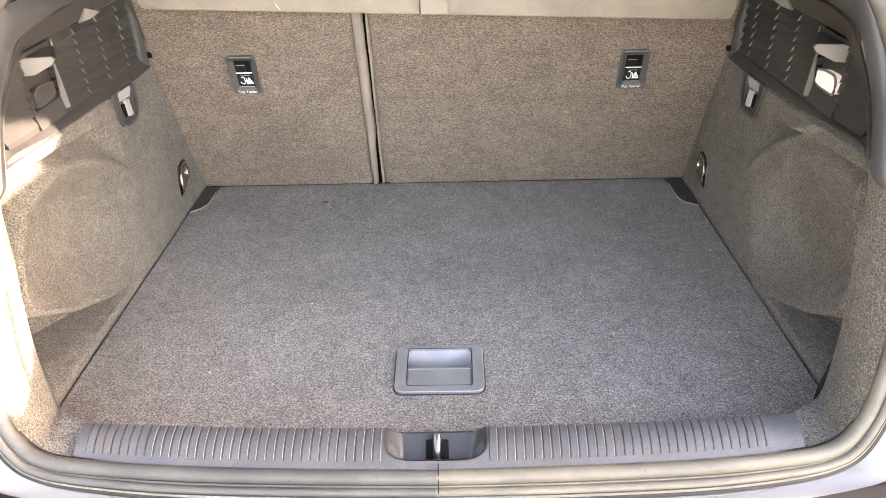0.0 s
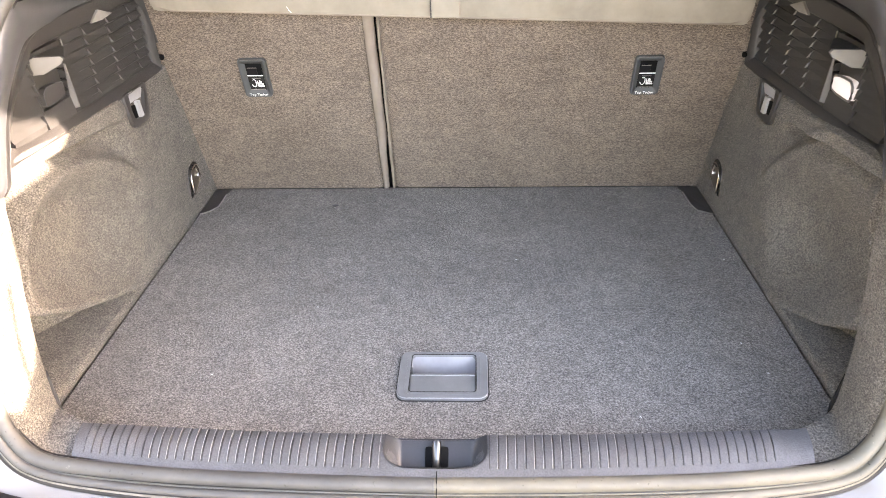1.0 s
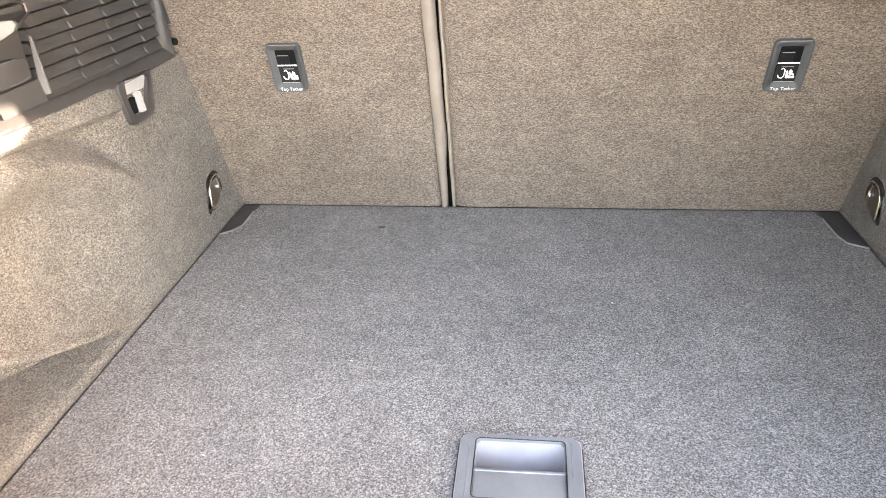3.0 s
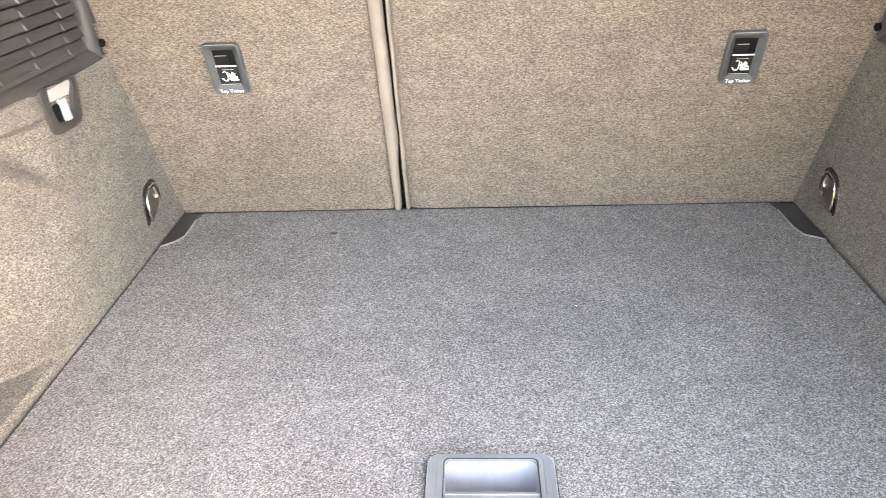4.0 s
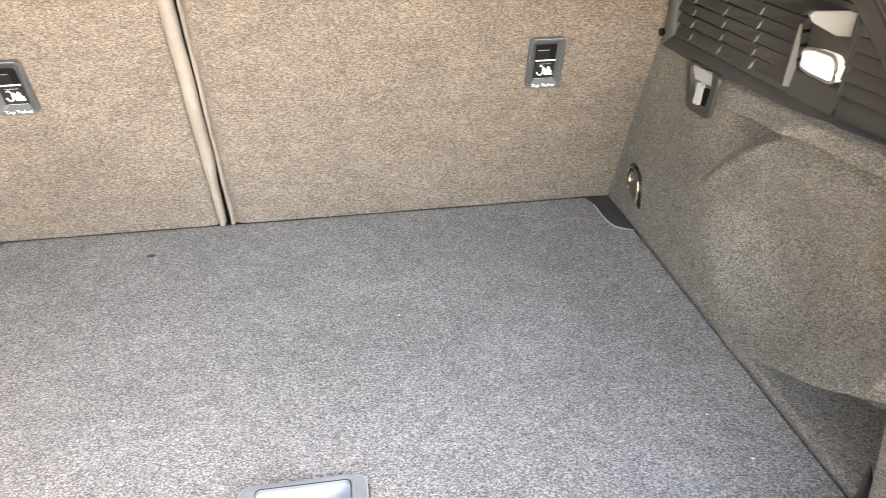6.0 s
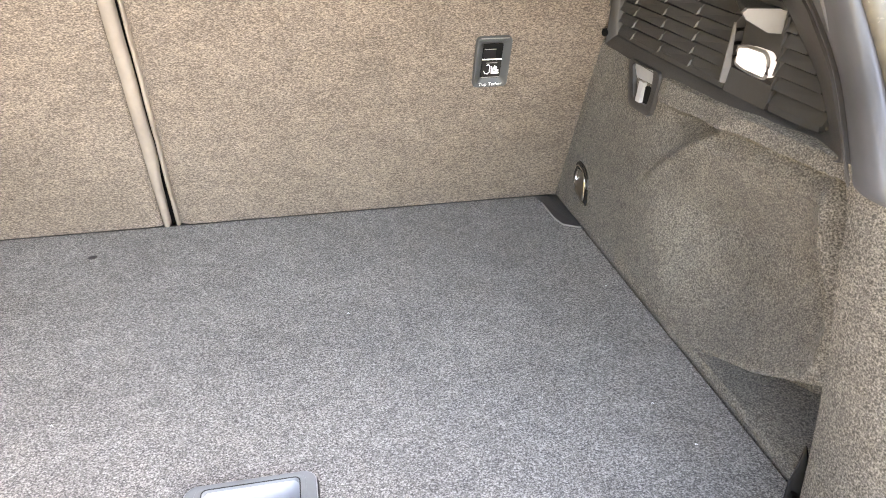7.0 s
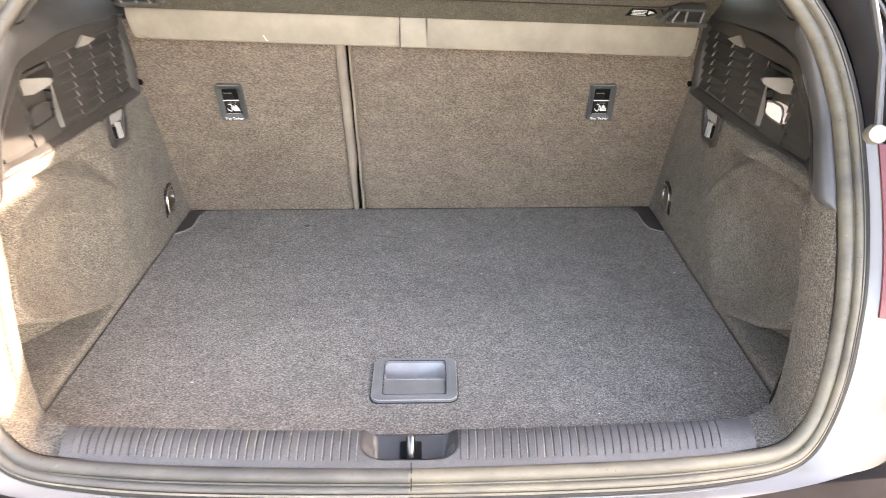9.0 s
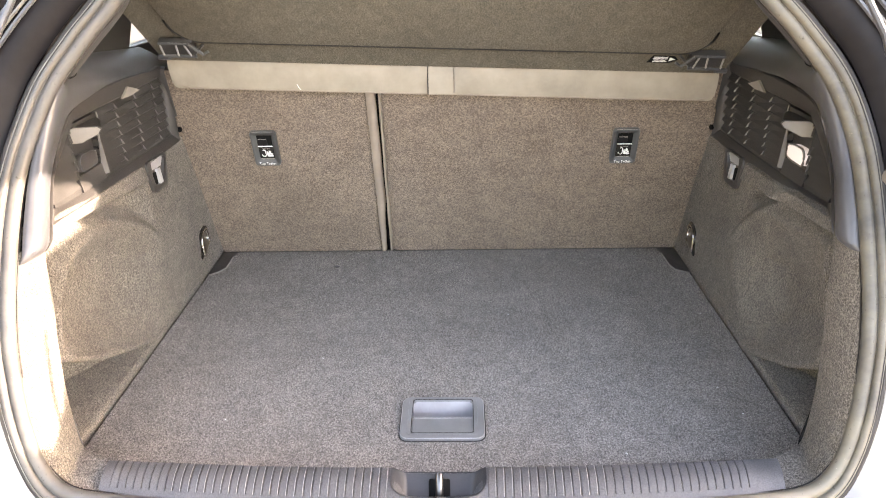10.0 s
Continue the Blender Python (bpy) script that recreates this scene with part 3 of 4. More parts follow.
def grille_panel(s):
    lift, back = (LEFT_LIFT, -0.005) if s < 0 else (0.0, 0.0)
    gp = lambda a, b, d: Vector((s * (0.545 - d), a + back, b + lift))
    trim = thing("grille_panel", "black plastic louvred trim panel on the boot side", "trim panel", "grille panels")
    part("backing", extrude([(a, b) for a, b, _ in RIM], lambda a, b, d: gp(a, b, d - 0.020), 0.006), M_BLACK, trim)
    # the frame round the louvres, with a rounded face
    bm = bmesh.new()
    rings = []
    n = len(RIM) * 6
    closed = lambda pts: [tuple(spline([Vector((*p, 0)[:3]) for p in pts + pts[:1]], k / n)) for k in range(n)]
    inner, outer = closed(RECESS), closed(RIM)
    for w, (di, do) in ((0.0, (-0.012, 0)), (0.0, (0.001, 0)), (0.08, (0.003, 0.05)), (0.55, (0.003, 0.55)), (0.92, (0.002, 0.98)), (1.0, (0.0, 0.95)), (1.0, (-0.010, 0.8))):
        rings.append([bm.verts.new(gp(i[0] + (o[0] - i[0]) * w, i[1] + (o[1] - i[1]) * w, di + o[2] * do)) for i, o in zip(inner, outer)])
    for r0, r1 in zip(rings, rings[1:]):
        for k in range(n):
            bm.faces.new((r0[k], r0[(k + 1) % n], r1[(k + 1) % n], r1[k]))
    part("panel_frame", bm, M_TRIM, trim)
    rear_edge = lambda z: lerp([(1.036, -0.556), (1.048, -0.562), (1.066, -0.550), (1.089, -0.528), (1.112, -0.496), (1.134, -0.466)], z)
    bays = [(COLUMNS[k], COLUMNS[k + 1], True) for k in range(4)] + [(-0.478, None, False)]
    for y0, y1, toothed in bays:
        for k in range(ROWS):
            za = row_z(k, y0)
            yr = y1 if y1 is not None else rear_edge(za)
            if y0 - yr < 0.012:
                continue
            zb = row_z(k, yr)
            step = 0.0112
            tip, root = (0.0042, 0.0005) if toothed else (0.002, 0.002)
            fore = [(y0, za, root), (y0, za + step, -0.005), (y0, za + step, -0.0135), (y0, za, -0.0135)]
            aft = [(yr, zb, tip), (yr, zb + step, -0.004), (yr, zb + step, -0.0135), (yr, zb, -0.0135)]
            part("slat", prism(gp, fore, aft), M_LOUVRE, trim)
            if toothed and y1 != COLUMNS[4]:
                e = 0.0014
                # The tooth's caught light is put into its lighter colour.
                t0 = [(yr, zb - 0.0005, tip + 0.0006), (yr, zb + step * 0.66, 0.0006), (yr, zb + step * 0.66, -0.0006), (yr, zb + 0.0012, 0.0004)]
                part("slat_end", prism(gp, t0, [(a - e, b, d) for a, b, d in t0]), M_TOOTH, trim, "slanted slat end in a painted lit tone")
    for y0, y1 in ((-0.106, -0.393), (-0.478, -0.555)):
        step = 0.002
        low = [(y0, 1.020, -0.0135), (y0, 1.020, 0.0006), (y0, row_z(0, y0) + step, 0.0006), (y0, row_z(0, y0) + step, -0.0135)]
        high = [(y1, 1.026, -0.0135), (y1, 1.026, 0.0006), (y1, row_z(0, y1) + step, 0.0006), (y1, row_z(0, y1) + step, -0.0135)]
        part("louvre_foot", prism(gp, low, high), M_LOUVRE, trim)
    # pocket with the hook, between the fourth and fifth column
    # Pocket side lightened likewise, since it faces the opening.
    wedge = [(-0.394, 1.103, 0.003), (-0.394, 1.039, 0.0075), (-0.394, 1.036, -0.006), (-0.394, 1.060, -0.002), (-0.394, 1.103, 0.0012)]
    part("pocket_wall", prism(gp, wedge, [(a - 0.0025, b, d) for a, b, d in wedge]), M_TOOTH, trim, "slanted pocket side lightened as if lit")
    for k in range(ROWS):
        zt = row_z(k, -0.476)
        t0 = [(-0.476, zt - 0.001, 0.0036), (-0.476, zt + 0.0125, 0.0012), (-0.476, zt + 0.0125, -0.0006), (-0.476, zt + 0.001, -0.0006)]
        part("slat_end", prism(gp, t0, [(a - 0.0022, b, d) for a, b, d in t0]), M_LOUVRE, trim)
    part("pocket_lintel", prism(gp, [(-0.396, 1.1365, 0.003), (-0.396, 1.128, 0.003), (-0.396, 1.128, -0.014), (-0.396, 1.1365, -0.014)], [(-0.474, 1.1365, 0.003), (-0.474, 1.130, 0.003), (-0.474, 1.130, -0.014), (-0.474, 1.1365, -0.014)]), M_LOUVRE, trim)
    part("pocket_foot", prism(gp, [(-0.397, 1.056, -0.002), (-0.397, 1.030, 0.002), (-0.397, 1.030, -0.014), (-0.397, 1.056, -0.014)], [(-0.474, 1.056, -0.002), (-0.474, 1.032, 0.002), (-0.474, 1.032, -0.014), (-0.474, 1.056, -0.014)]), M_LOUVRE, trim)
    part("pocket_back", prism(gp, [(-0.396, 1.130, -0.0135), (-0.396, 1.030, -0.0135), (-0.396, 1.030, -0.010), (-0.396, 1.130, -0.010)], [(-0.475, 1.130, -0.0135), (-0.475, 1.030, -0.0135), (-0.475, 1.030, -0.010), (-0.475, 1.130, -0.010)]), M_LOUVRE, trim)
    # the hook: a tongue out of the panel, end towards the opening paled as lit
    end = [(-0.466, 1.106, -0.004), (-0.466, 1.131, -0.005), (-0.466, 1.1325, 0.042), (-0.466, 1.129, 0.046), (-0.466, 1.122, 0.041), (-0.466, 1.1075, 0.012)]
    root = [(-0.398, 1.112, -0.012), (-0.398, 1.127, -0.012), (-0.402, 1.131, 0.008), (-0.404, 1.130, 0.014), (-0.404, 1.126, 0.012), (-0.398, 1.113, -0.004)]
    part("hook_tongue", prism(gp, end, root), M_LOUVRE, trim, "dark moulded bag hook")
    face = [(-0.4665, b * 0.94 + 1.120 * 0.06, d * 0.94 + 0.001) for _, b, d in end]
    part("hook_face", prism(gp, face, [(a - 0.0012, b, d) for a, b, d in face]), M_PALE, trim, "bag hook end painted pale as if sky-lit")
    lens = soft_corners([(-0.409, 1.063), (-0.409, 1.081), (-0.427, 1.085), (-0.456, 1.086), (-0.464, 1.079), (-0.464, 1.061), (-0.427, 1.0605)], 0.005)
    if s > 0:
        lamp = thing("boot_lamp", "lit white rectangular boot lamp in the grille panel", "lamp")
        part("lens", extrude(lens, lambda a, b, d: gp(a, b, d - 0.008), 0.011, 0.003, 3), M_LENS, lamp, "glowing milky lamp lens")
        part("lens_rim", tube([gp(a, b, 0.0015) for a, b in lens + lens[:1]], 0.0020, 6), M_TOOTH, lamp, "grey frame of the lamp")
    else:
        part("blank_cover", extrude(lens, lambda a, b, d: gp(a, b, d - 0.008), 0.009, 0.002), M_TRIM, trim, "dark blank cover with rounded corners")
        part("cover_edge", tube([gp(a, b, 0.0008) for a, b in lens[7:] + lens[:2]], 0.0007, 5), M_GREY, trim)
    # Notch paled for the light on its face towards the opening.
    part("upper_notch", extrude([(-0.226, 1.139), (-0.271, 1.153), (-0.298, 1.138), (-0.265, 1.136)], lambda a, b, d: gp(a, b, 0.003 + d), 0.0045, 0.001), M_PALE, trim, "moulded notch painted pale as if lit")
    part("tick", tube([gp(-0.391, 1.137, 0.004), gp(-0.392, 1.130, 0.005), gp(-0.394, 1.125, 0.004)], 0.0011, 6), M_PALE, trim)
    zc = 1.115
    part("front_filler", box(s * 0.549, seat_y(zc) + 0.006, zc, 0.034, 0.012, 0.105, 0.002, Matrix.Rotation(math.atan(0.30), 3, "X")), M_TRIM, trim)
    zs = 1.027 + 1.6 * lift
    part("rubber_stop", tube([Vector((s * 0.545, seat_y(zs) - 0.008, zs)), Vector((s * 0.530, seat_y(zs) - 0.012, zs))], 0.0055, 8), M_BLACK, trim)


for s in (-1, 1):
    side = "left" if s < 0 else "right"
    panel = thing("side_panel_" + side, "grey felt-lined boot side panel moulded over the wheel arch", "side panel", kind="structure")

    def f(u, v):
        z = 0.70 + 0.345 * v
        y1 = lerp([(0.70, -0.745), (0.766, -0.725), (0.80, -0.705), (0.90, -0.677), (1.0, -0.648), (1.05, -0.63)], z)
        y = 0.06 + (y1 - 0.06) * u
        return Vector((s * side_x(y, z, -0.004 - 0.010 * s, LEFT_LIFT if s < 0 else 0.0, ARCH if s < 0 else ARCH_RIGHT), y, z))

    part("felt_lining", grid(f, 180, 170), M_SIDE, panel)

    def lip(u, v):
        e, b = spline(E_EDGE, v), spline(B_EDGE, v)
        if u < 0.3:
            k = u / 0.3
            deep = e + Vector((0.092 * (1 - smooth((v - 0.74) / 0.14)), 0.012, -0.07 * smooth((v - 0.72) / 0.12)))
            p = deep + (e - deep) * k
        else:
            k = (u - 0.3) / 0.7
            p = e + (b - e) * k + Vector((-0.006, -0.006, 0.003)) * (math.sin(math.pi * k) ** 0.6 * (1 - 0.7 * smooth((v - 0.75) / 0.2)))
        return Vector((outward(s, p.x, p.z), p.y, p.z))

    part("felt_lip", grid(lip, 40, 80), M_SIDE, panel)
    part("outer_wall", box(s * 0.70, -0.30, 0.86, 0.05, 0.85, 0.45), M_BLACK, panel)

    grille_panel(s)

    # bag hook pocket that hangs from the panel
    bag = thing("bag_hook", "dark plastic pocket with a folding bag hook on the felt wall", "hook", "bag hooks")
    up = LEFT_LIFT if s < 0 else 0.0
    hw = lambda a, b, d: Vector((s * (felt_x(b) - d), a - 0.3 * up, b + up))
    ring_in = soft_corners([(-0.199, 1.009), (-0.258, 1.016), (-0.262, 0.990), (-0.258, 0.968), (-0.220, 0.966)], 0.008)
    ring_out = soft_corners([(-0.184, 1.014), (-0.279, 1.016), (-0.275, 0.985), (-0.270, 0.955), (-0.206, 0.953)], 0.012)
    bm = bmesh.new()
    rows = [[bm.verts.new(hw(a, b, d)) for a, b in pts] for pts, d in ((ring_out, -0.004), (ring_out, 0.004), ([(a * 0.97 + -0.232 * 0.03, b * 0.97 + 0.985 * 0.03) for a, b in ring_out], 0.0062), ([(a * 1.02 + 0.232 * 0.02, b * 1.02 - 0.985 * 0.02) for a, b in ring_in], 0.0062), (ring_in, 0.004), (ring_in, -0.006))]
    for r0, r1 in zip(rows, rows[1:]):
        for j in range(len(r0)):
            bm.faces.new((r0[j], r0[(j + 1) % len(r0)], r1[(j + 1) % len(r1)], r1[j]))
    part("pocket_frame", bm, M_TRIM, bag)
    # Pocket face takes a pale colour for the sky light it catches.
    part("pocket_face", extrude(ring_in, lambda a, b, d: hw(a, b, d - 0.005 + 0.007 * smooth((b - 0.968) / 0.045)), 0.0014), M_LINE, bag, "inner pocket face painted pale as if lit")
    part("hook_slot", extrude(soft_corners([(-0.240, 0.989), (-0.253, 0.992), (-0.260, 0.985), (-0.258, 0.966), (-0.240, 0.965)], 0.004), lambda a, b, d: hw(a, b, 0.0022 + d), 0.0012), M_BLACK, bag)
    part("hook_arm", prism(hw, [(-0.231, 0.994, 0.002), (-0.231, 0.994, 0.0085), (-0.231, 0.967, 0.0095), (-0.231, 0.967, 0.003)], [(-0.241, 0.994, 0.002), (-0.241, 0.994, 0.0075), (-0.241, 0.967, 0.0085), (-0.241, 0.967, 0.003)]), M_LINE, bag, "pale grey hook arm")

    # lashing ring
    ring = thing("lashing_ring", "chrome lashing ring folded flat in a dark recess", "lashing ring", "lashing rings")
    cy, cz = -0.0935, 0.7885 + 0.6 * up
    rw = lambda a, b, d: Vector((s * (felt_x(cz + b) - d), cy + a, cz + b))
    knots = [(0.018, 0.028, 0), (-0.004, 0.026, 0), (-0.020, 0.015, 0), (-0.027, -0.004, 0), (-0.030, -0.031, 0), (-0.012, -0.026, 0), (0.012, -0.021, 0), (0.031, -0.012, 0), (0.034, 0.006, 0), (0.029, 0.021, 0), (0.018, 0.028, 0)]
    shape = [tuple(spline(knots, k / 40))[:2] for k in range(40)]
    part("recess_plate", extrude(shape, lambda a, b, d: rw(a, b, d - 0.003), 0.0045, 0.001), M_GLOSS, ring)
    part("ring_cup", extrude([(a * 0.70 - 0.002, b * 0.66 - 0.004) for a, b in shape], lambda a, b, d: rw(a, b, d + 0.0012 + 0.004 * smooth((0.006 - b) / 0.03)), 0.002, 0.0008), M_CUP, ring, "brownish metal cup")
    loop = [rw(*(v * 0.80 for v in shape[k % 40]), 0.0050) for k in range(-6, 18)]
    part("ring_wire", tube(loop, 0.0011, 8), M_CHROME, ring, "bright chrome wire loop")
    part("ring_bracket", tube([rw(0.012, 0.017, 0.004), rw(0.013, 0.004, 0.0062), rw(0.011, -0.001, 0.0055)], 0.0021, 8), M_CHROME, ring)
    part("ring_stop", tube([rw(0.018, -0.009, 0.005), rw(0.008, -0.013, 0.0062)], 0.0017, 8), M_CHROME, ring)

    # small dark clip at the foot of the lip
    clip = thing("load_clip", "small dark grey plastic clip at the foot of the felt pillar", "clip", "load clips")
    cl = [Vector((outward(s, x, z), y, z)) for x, y, z in ((0.5045, -0.700, 0.722), (0.5055, -0.699, 0.742), (0.506, -0.697, 0.764), (0.5055, -0.693, 0.788))]
    part("clip_body", tube(cl, lambda t: (0.0092 if s > 0 else 0.0052) * math.sin(math.pi * min(1.0, 0.34 + 0.65 * t)) ** 0.9 + 0.0006, 14, 0.7), M_BEZEL if s < 0 else M_GLOSS, clip)
    if s > 0:
        part("clip_hole", box(outward(s, 0.4985, 0.735), -0.7035, 0.735, 0.006, 0.006, 0.012, 0.002), M_BLACK, clip)

# ---------------------------------------------------------------- pillar trims
A_EDGE = [(0.518, -0.640, 1.004), (0.522, -0.612, 1.050), (0.532, -0.568, 1.096), (0.541, -0.500, 1.142), (0.546, -0.447, 1.160), (0.548, -0.36, 1.169), (0.548, -0.28, 1.166), (0.546, -0.18, 1.160), (0.545, -0.05, 1.152)]
P_EDGE = [(0.521, -0.706, 1.006), (0.526, -0.668, 1.062), (0.530, -0.608, 1.132), (0.506, -0.567, 1.204), (0.494, -0.557, 1.225), (0.530, -0.500, 1.236), (0.578, -0.420, 1.236), (0.60, -0.25, 1.214), (0.60, -0.05, 1.195)]
for s in (-1, 1):
    side = "left" if s < 0 else "right"
    pillar = thing("pillar_trim_" + side, "smooth grey plastic rear pillar trim beside the hatch opening", "pillar trim", kind="structure")

    def f(u, v):
        a = spline(A_EDGE, v)
        b = sum((spline(P_EDGE, min(1.0, max(0.0, v + 0.016 * j))) for j in range(-2, 3)), Vector()) / 5
        k = 0.15 * (1 - smooth((v - 0.40) / 0.22))
        if u < k:
            w = Vector((-0.008, -0.004, 0.004)) * smooth(u / 0.06) * (1 - 0.5 * smooth((u - k + 0.08) / 0.08))
        else:
            x = (u - k) / (1 - k)
            w = Vector((-0.016, -0.014, 0.006)) * (math.sin(math.pi * min(1, 0.10 + 0.90 * x)) ** 0.7 if x < 0.999 else 0) * (1 - 0.45 * smooth((v - 0.5) / 0.2))
        hem = smooth(v / 0.07)
        p = a + (b - a) * u + w * hem + Vector((0.012, 0.004, 0.0)) * (1 - hem)
        return Vector((s * p.x, p.y, p.z))

    part("grille_border", grid(lambda u, v: f(u * 0.16 * (1 - smooth((v * 0.62 - 0.40) / 0.22)), v * 0.62), 10, 40), M_TRIM, pillar, "dark border round the louvres")
    part("lower_trim", grid(lambda u, v: (lambda k: f(k + (1 - k) * u, v))(0.15 * (1 - smooth((v - 0.40) / 0.22))), 24, 80), M_GREY, pillar)

    def upper(u, v):
        a = spline([(0.575, -0.420, 1.236), (0.550, -0.38, 1.268), (0.525, -0.34, 1.31), (0.51, -0.32, 1.36), (0.46, -0.34, 1.40)], v)
        b = spline([(0.492, -0.557, 1.226), (0.462, -0.543, 1.262), (0.425, -0.529, 1.30), (0.385, -0.514, 1.345), (0.345, -0.45, 1.36)], v)
        p = a + (b - a) * u + Vector((-0.030, -0.012, -0.004)) * math.sin(math.pi * u) ** 0.7
        return Vector((s * p.x, p.y, p.z))

    part("upper_trim", grid(upper, 24, 30), M_UPPER, pillar, "dark upper pillar trim")
    part("trim_seam", tube([upper(k / 12, 0.0) for k in range(13)], 0.0016, 5), M_BLACK, pillar)
    up = LEFT_LIFT if s < 0 else 0.0
    turn = Matrix.Rotation(radians(38 * s), 3, "Z") @ Matrix.Rotation(radians(-28), 3, "X")
    pad = part("rubber_pad", box(s * 0.534, -0.552, 1.147 + up, 0.032, 0.020, 0.036, 0.006, turn), M_PAD, pillar, "pale rubber buffer pad")
    part("pad_step", box(s * 0.530, -0.559, 1.157 + up, 0.028, 0.018, 0.013, 0.004, turn), M_PAD, pad)

# ---------------------------------------------------------------- loading sill
sill = thing("sill_trim", "grey ribbed plastic loading sill trim across the boot opening", "sill trim", kind="structure")


def sill_back(x):
    return -0.786 + 0.016 * (x / 0.43) ** 2


def sill_front(x):
    return -0.848 + 0.020 * (x / 0.42) ** 2


def tub_half(v):
    """Half width of the latch tub, with rounded corners towards the seal."""
    k = min(1.0, max(0.0, (v - 0.36) / 0.48))
    return 0.032 + 0.0285 * math.sqrt(max(0.0, 1 - k ** 3))


def sill_z(x, v):
    """v: 0 at the floor, 1 at the seal."""
    z = 0.774 + 0.003 * math.sin(math.pi * v) - 0.010 * v ** 3 - 0.012 * smooth((0.06 - v) / 0.06)
    y = sill_back(x) + (sill_front(x) - sill_back(x)) * v
    half = tub_half(v)
    side = smooth((half - abs(x)) / 0.022)
    fall = lerp([(0.0, 0.004), (0.04, 0.008), (0.52, 0.030), (0.58, 0.032), (0.63, 0.028), (0.70, 0.012), (0.76, 0.004), (0.82, 0.0)], v)
    return y, z - fall * side + 0.0008 * math.exp(-((abs(x) - half) / 0.006) ** 2) * smooth((0.8 - v) / 0.1)


def f(u, v):
    x = -0.430 + 0.860 * u
    vv = v
    y, z = sill_z(x, vv)
    return Vector((x * (1 - 0.02 * vv), y, z))


part("sill_body", grid(f, 300, 56), M_SILL, sill)
part("latch_tub", grid(lambda u, v: (lambda x, w: Vector((x, sill_z(x, w)[0], sill_z(x, w)[1] + 0.0006)))((u - 0.5) * 2 * (tub_half(0.01 + 0.79 * v) - 0.001), 0.01 + 0.79 * v), 80, 60), M_TUB, sill, "dark glossy tub round the striker")
part("sill_riser", grid(lambda u, v: Vector((-0.44 + 0.88 * u, sill_back(-0.44 + 0.88 * u), 0.765 - 0.07 * v)), 40, 3), M_SILL, sill)
for s in (-1, 1):
    for k in range(34 if s < 0 else 32):
        x = s * (0.0675 + 0.0104 * k)
        bm = bmesh.new()
        rows = []
        for j in range(9):
            v = 0.05 + 0.78 * j / 8
            y, z = sill_z(x, v)
            lift = math.sin(math.pi * (0.05 + 0.90 * j / 8)) ** 0.3
            rows.append([bm.verts.new(((x + dx) * (1 - 0.02 * v), y, z + dz * lift)) for dx, dz in ((-0.0048, -0.0002), (-0.0044, 0.0012), (0.0032, 0.0017), (0.0043, 0.0016), (0.0048, -0.0002))])
        for r0, r1 in zip(rows, rows[1:]):
            for j in range(4):
                bm.faces.new((r0[j], r0[j + 1], r1[j + 1], r1[j]))
        part("rib", bm, M_RIB, sill)
        # Dark bead over each gap paints in the groove's shade.
        xg = x - 0.0052
        part("rib_groove", tube([Vector((xg * (1 - 0.02 * v), sill_z(xg, v)[0], sill_z(xg, v)[1] + 0.0006)) for v in (0.06, 0.3, 0.55, 0.82)], 0.0004, 5), M_TRIM, sill)
        # Crest highlight drawn as a pale bead, only on ribs nearer the middle.
        if k < (27 if s < 0 else 14):
            xl = x + 0.0036
            part("rib_line", tube([Vector((xl * (1 - 0.02 * v), sill_z(xl, v)[0], sill_z(xl, v)[1] + 0.0018)) for v in (0.08, 0.25, 0.45, 0.65, 0.84)], 0.00028, 5), M_LINE, sill, "pale line painted as the rib crest highlight")
part("striker_slot", box(0.0010, -0.8065, 0.7555, 0.027, 0.025, 0.006, 0.0028, Matrix.Rotation(radians(37), 3, "X")), M_BLACK, sill)
striker = thing("latch_striker", "bright metal tailgate striker loop in the sill recess", "striker")
part("loop", tube([(0.001, -0.794, 0.752), (0.001, -0.797, 0.768), (0.001, -0.802, 0.7725), (0.001, -0.808, 0.768), (0.001, -0.818, 0.752), (0.001, -0.822, 0.738)], 0.0050, 12), M_STEEL, striker)
for k in (-1, 1):
    part("bracket", tube([(0.001 + k * 0.0095, -0.7965, 0.7605), (0.001 + k * 0.0105, -0.805, 0.7575), (0.001 + k * 0.0085, -0.813, 0.7505), (0.001 + k * 0.0085, -0.820, 0.744)], 0.0011, 6), M_STEEL, striker)
part("foot", box(0.001, -0.816, 0.745, 0.020, 0.012, 0.010, 0.002), M_STEEL, striker)

# ---------------------------------------------------------------- seals, flange and body round the opening
INNER = [(0, -0.843, 0.762), (0.15, -0.840, 0.763), (0.30, -0.834, 0.764), (0.40, -0.826, 0.766), (0.441, -0.821, 0.769), (0.466, -0.814, 0.781), (0.486, -0.803, 0.806), (0.500, -0.786, 0.854), (0.508, -0.768, 0.900), (0.511, -0.752, 0.945), (0.519, -0.716, 0.995), (0.525, -0.666, 1.062), (0.528, -0.606, 1.132), (0.504, -0.566, 1.204), (0.458, -0.542, 1.265), (0.420, -0.528, 1.305), (0.378, -0.512, 1.350), (0.355, -0.470, 1.352), (0.315, -0.400, 1.357), (0, -0.370, 1.366)]
